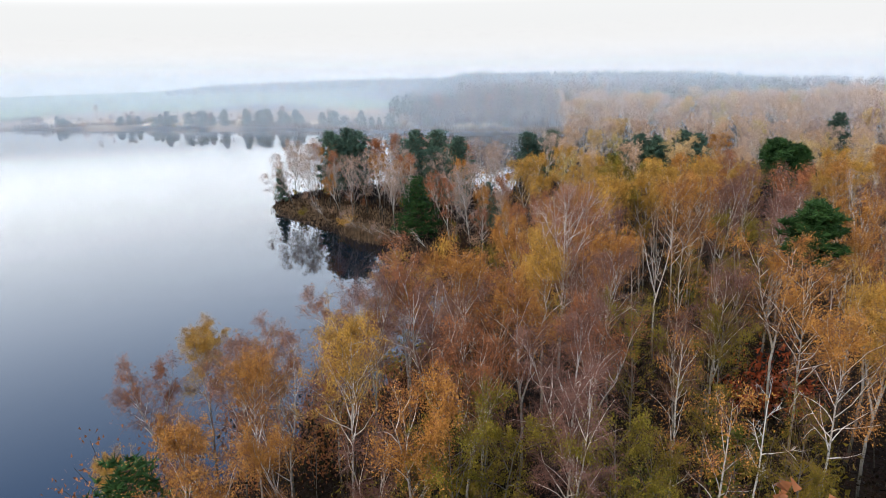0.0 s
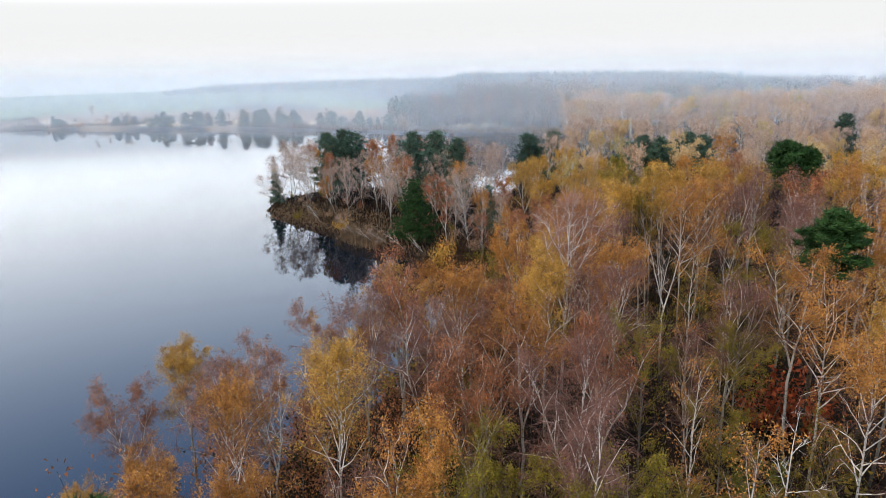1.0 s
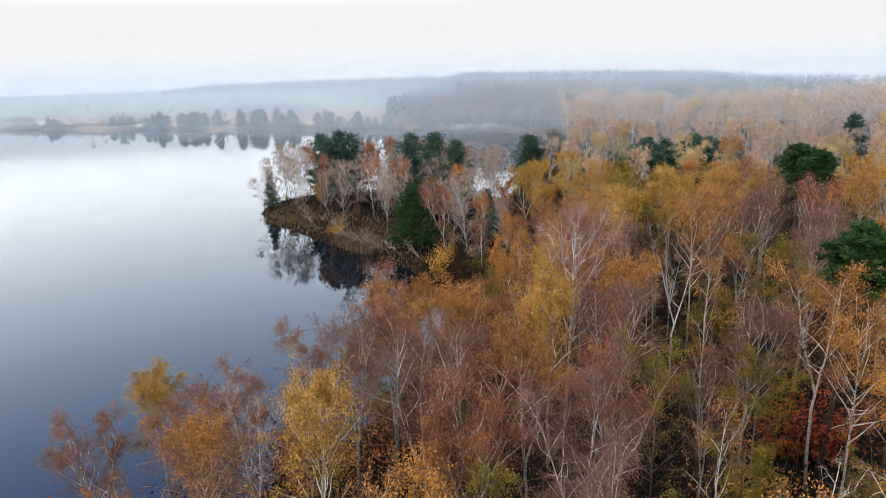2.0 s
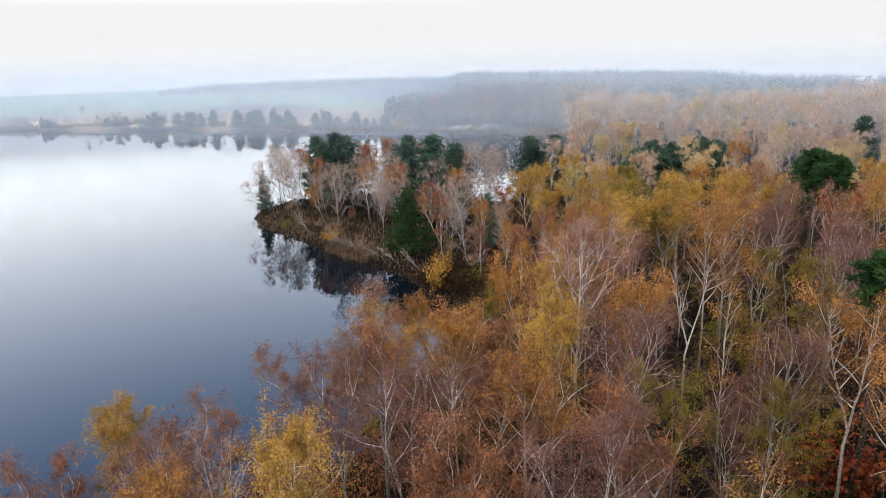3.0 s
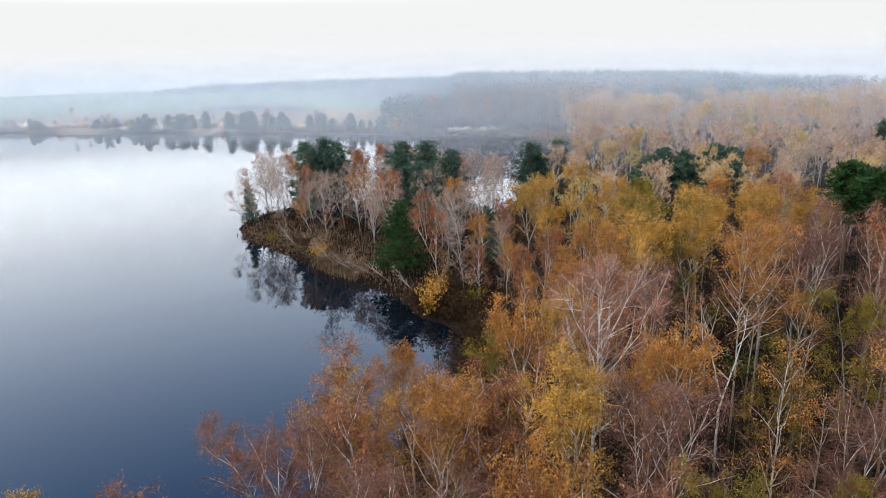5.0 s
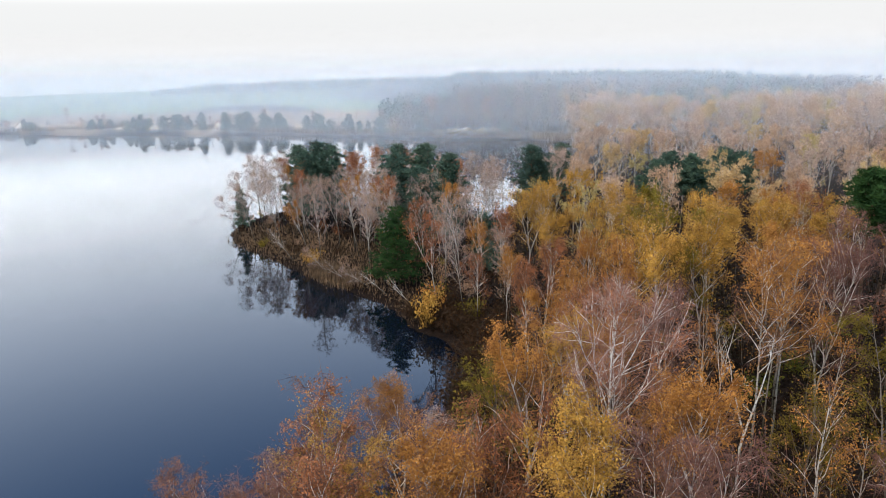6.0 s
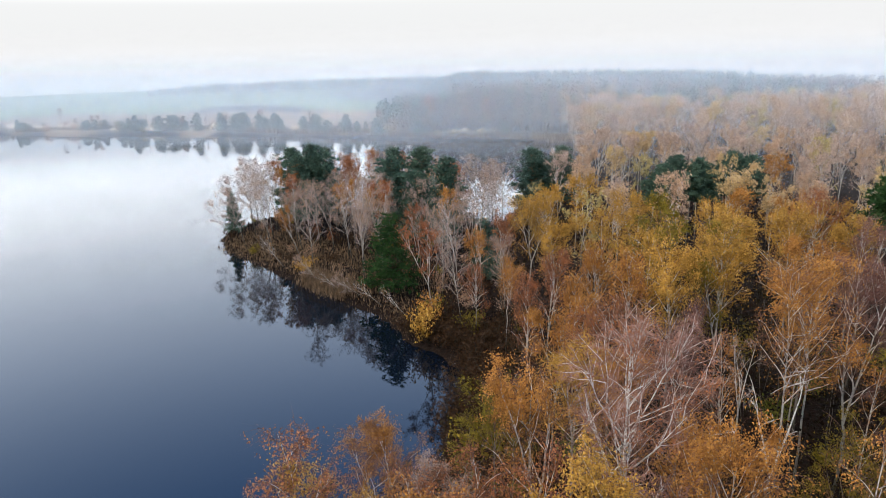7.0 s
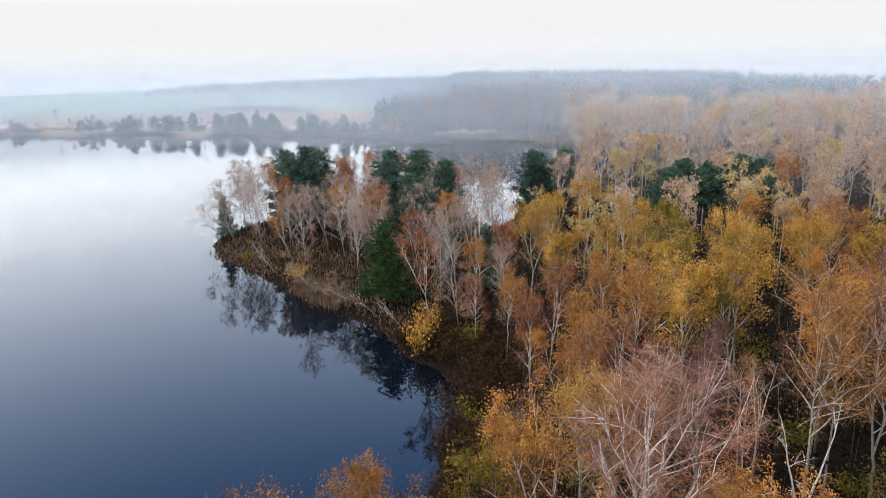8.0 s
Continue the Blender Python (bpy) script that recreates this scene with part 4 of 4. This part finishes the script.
# ---- far woods: past counting ----
def far_woods(name, spots, leaf, seed, tufts, size, label, wide=4.5, low=2.2, trunk=None):
    r = np.random.default_rng(seed)
    s = Soup()
    for x, y in spots:
        base = np.array([x, y, 1.6])
        tall = r.uniform(12.5, 16.0) * (1.35 if y < 350 and x < 75 else 1) * (1 if x > 0.02 * y else 0.72 if x > -0.3 * y else max(0.3, 0.72 - 4 * (-0.3 - x / y))) * (0.9 if x > 0.4 * y and y > 380 else 1)
        bottom = low * tall / 15
        # a rounded crown, fuller towards its top
        at = r.normal(size=(tufts, 3))
        at *= (r.uniform(0.55, 1.0, tufts) / np.linalg.norm(at, axis=1))[:, None]
        at = at * (wide * 0.55, wide * 0.55, (tall - bottom) * 0.5) + (0, 0, (tall + bottom) * 0.5)
        s.leaves(at + base, size * (1 + max(0, y - 300) / 500), r, 1.4, -0.4)
        if trunk and y < 480:
            s.tube(np.array([base - (0, 0, 0.4), base + (0, 0, tall * 0.9)]), [0.17, 0.05], 3, 1)
    ob = new(name, s.mesh(name, [leaf] + ([trunk] if trunk else [])))
    return tagged(ob, label, "woods", kind="stuff")


def in_far_woods(x, y, d, r):
    ray = x / y
    limit = np.interp(ray, [-0.42, -0.35, -0.2, 0.0, 0.1, 0.32, 0.43, 0.6], [690, 700, 715, 760, 730, 650, 560, 480])
    seen = (np.abs(x) < 0.72 * y + 15) & (d > 4) & (y < limit)
    left = (x < -25) & ((y < 660) | (ray < -0.40))
    return seen & ~left


spots = scattered(-330, 400, 285, 780, 6.2, 31, in_far_woods)
groups = {"orange": [], "rust": [], "plum": [], "pine": []}
for x, y in spots:
    v = noise.noise((x * 0.014, y * 0.014, 9.0)) + rng.uniform(-0.4, 0.4)
    warm = x > 0.15 * y + 30 * noise.noise((x * 0.03, y * 0.03, 2.0)) and y < 350 + 60 * noise.noise((x * 0.02, 0.0, 5.0))
    if v > (0.55 if warm else 0.0):
        groups["pine"].append((x, y))
    elif warm:
        groups["orange" if v > 0 else "rust"].append((x, y))
    else:
        groups["plum"].append((x, y))
far_woods("far_orange_woods", groups["orange"], HAZED_LEAF["orange"], 1, 110, 0.62, "distant orange autumn birch woods in mist", trunk=BIRCH_BARK)
far_woods("far_rust_woods", groups["rust"], HAZED_LEAF["rust"], 2, 110, 0.6, "distant rust-brown autumn woods in mist", trunk=BIRCH_BARK)
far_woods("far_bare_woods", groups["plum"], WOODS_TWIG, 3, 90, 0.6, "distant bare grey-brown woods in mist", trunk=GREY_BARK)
far_woods("far_pine_woods", groups["pine"], HAZED_NEEDLE, 4, 110, 0.7, "distant dark green pine woods in mist", 4.2, 3.0, trunk=PINE_BARK)

belt = scattered(-24, 66, 300, 352, 3.7, 33, lambda x, y, d, r: (d > 5) & (d < 48) & (x > -16 + 0.3 * (y - 312)) , 4.0)
far_woods("shore_woods", belt, WOODS_TWIG, 5, 150, 0.5, "bare grey-brown woods along the far shore", 4.2, 1.0, trunk=BIRCH_BARK)

# ---- far shore: young pines, bare birches and sandy banks ----
BUSHY = [pine_model(9, 9.0, False, HAZED_NEEDLE, 300, 0.05, 4.2, 2.0), pine_model(19, 9.0, False, HAZED_NEEDLE, 260, 0.1, 3.2, 2.0)]
rs = random.Random(8)
line_x, line_y = [-230, -189, -151, -113, -70, -52, -38, -18, 1, 17, 45], [375, 367, 355, 346, 337, 327, 322, 312, 302, 299, 296]
FAR_PINES = [(-214, 7.0), (-207, 6.0), (-176, 6.5), (-166, 7.5), (-152, 8.0), (-143, 9.0), (-131, 10.5), (-126, 10.5), (-118, 8.0), (-111, 11.5), (-102, 11.0), (-99, 9.0), (-92, 11.0), (-88, 9.5), (-80, 10.5), (-75, 10.5), (-69, 9.0), (-62, 7.5), (-53, 10.5), (-49, 8.0), (-40, 9.0), (-33, 7.5), (-24, 9.0), (-8, 7.0), (28, 8.0)]
for x, h in FAR_PINES:
    for far in range(rs.choice((1, 1, 2))):
        plant_pine(rs.choice(BUSHY), x + rs.uniform(-2.5, 2.5), float(np.interp(x, line_x, line_y)) + 6 + 6 * far + rs.uniform(-1.5, 2), h * rs.uniform(0.65, 0.95) * (1 if far == 0 else 0.8), rs.uniform(0, 360), "bushy dark pine on the sandy far shore")
for _ in range(34):
    x = rs.uniform(-215, 45)
    plant(rs.choice(["pale", "rust", "pale", "plum"]), rs.randrange(3), x, float(np.interp(x, line_x, line_y)) + rs.uniform(4, 16), rs.uniform(0.35, 0.62), rs.uniform(0, 360), 0.0, 0)
for _ in range(16):
    x = rs.uniform(-4, 50)
    plant(rs.choice(["plum", "rust", "plum", "pale"]), rs.randrange(3), x, float(np.interp(x, line_x, line_y)) + rs.uniform(3, 9), rs.uniform(0.78, 1.0), rs.uniform(0, 360), 0.0, 0)
for x, w, rise in [(-222, 9, 2.2), (-208, 8, 2.0), (-196, 7, 1.6), (-184, 8, 2.4), (-172, 5, 1.6), (-158, 5, 1.4), (-139, 5, 3.0), (-135, 4, 2.2), (-122, 5, 1.6), (-115, 6, 2.2), (-106, 5, 2.4), (-96, 4, 1.8), (-86, 6, 2.4), (-66, 5, 1.4), (-57, 4, 1.2), (2, 6, 1.6), (10, 8, 2.2), (20, 7, 2.4)]:
    y = float(np.interp(x, line_x, line_y)) + rs.uniform(7, 11)
    patch("sand_bank", x - w, x + w, y, y + rs.uniform(9, 13), SAND, x, rise * 1.3, "pale sandy bank on the far shore", "sand", (16, 9), 0.0, 0.25)
for _ in range(46):
    x = rs.uniform(-235, 48)
    plant_bush(rs.choice(["brown", "orange", "olive", "brown"]), x, float(np.interp(x, line_x, line_y)) + rs.uniform(3, 26), rs.uniform(0.6, 1.3), rs.uniform(0, 360))


# ---- reeds and litter ----
def reeds(name, line, count, deep, tall, seed, label, blade=0.04):
    r = np.random.default_rng(seed)
    p = np.array(line, float)
    k = r.integers(0, len(p) - 1, count)
    u = r.uniform(0, 1, count)[:, None]
    at = p[k] * (1 - u) + p[k + 1] * u + r.normal(size=(count, 2)) * deep
    foot = np.column_stack([at, np.maximum(ground_height(at[:, 0], at[:, 1]), -0.4)])
    way = r.normal(size=(count, 3)) * 0.16
    way[:, 2] = 1
    tip = foot + way * (tall * r.uniform(0.5, 1.1, count))[:, None]
    side = r.normal(size=(count, 3)) * (1, 1, 0) * blade
    s = Soup()
    s.put(np.stack([foot - side, foot + side, tip], axis=1), np.arange(3 * count).reshape(-1, 3))
    return tagged(new(name, s.mesh(name, [REED])), label, "reeds", kind="stuff")


reeds("reed_bed", [(-19, 130), (-16, 126.8), (-12, 123.3)], 3600, 0.8, 2.3, 1, "dry tan reeds at the water's edge")
reeds("shore_grass", [(-38, 153.5), (-32, 146), (-25, 138), (-16, 128.5), (-4, 116), (-1, 108)], 5000, 1.3, 0.5, 2, "dry grass along the bank of the spit", 0.03)
reeds("dry_grass", [(-36, 156), (-29, 149), (-20, 142), (-10, 134), (-2, 122)], 9000, 4.0, 0.7, 5, "dry tan grass under the birches of the spit", 0.05)
reeds("far_reeds", [(50, 292), (38, 301), (1, 310), (-40, 328), (-62, 338), (-104, 356), (-159, 373), (-235, 378)], 14000, 1.8, 2.4, 3, "tan reed belt along the far shore", 0.09)
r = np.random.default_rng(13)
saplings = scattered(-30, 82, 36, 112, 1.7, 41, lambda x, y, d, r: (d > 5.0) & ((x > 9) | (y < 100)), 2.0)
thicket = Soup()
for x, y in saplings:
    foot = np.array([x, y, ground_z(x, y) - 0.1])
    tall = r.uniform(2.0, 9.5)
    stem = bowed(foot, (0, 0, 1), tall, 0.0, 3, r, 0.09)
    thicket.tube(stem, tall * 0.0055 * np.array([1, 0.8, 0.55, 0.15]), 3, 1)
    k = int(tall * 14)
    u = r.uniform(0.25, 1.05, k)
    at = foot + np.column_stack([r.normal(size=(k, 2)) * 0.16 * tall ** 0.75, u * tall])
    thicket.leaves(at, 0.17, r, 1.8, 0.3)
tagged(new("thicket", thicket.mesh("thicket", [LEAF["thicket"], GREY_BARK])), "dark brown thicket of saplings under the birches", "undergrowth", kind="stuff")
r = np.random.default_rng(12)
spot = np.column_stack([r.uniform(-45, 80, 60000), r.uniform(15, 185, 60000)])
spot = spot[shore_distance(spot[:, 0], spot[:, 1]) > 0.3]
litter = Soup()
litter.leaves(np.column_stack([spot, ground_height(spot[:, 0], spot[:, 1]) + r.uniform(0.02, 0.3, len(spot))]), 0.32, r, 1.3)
tagged(new("leaf_litter", litter.mesh("leaf_litter", [SHADED_LITTER])), "brown fallen leaves and low growth", "leaf litter", kind="stuff")
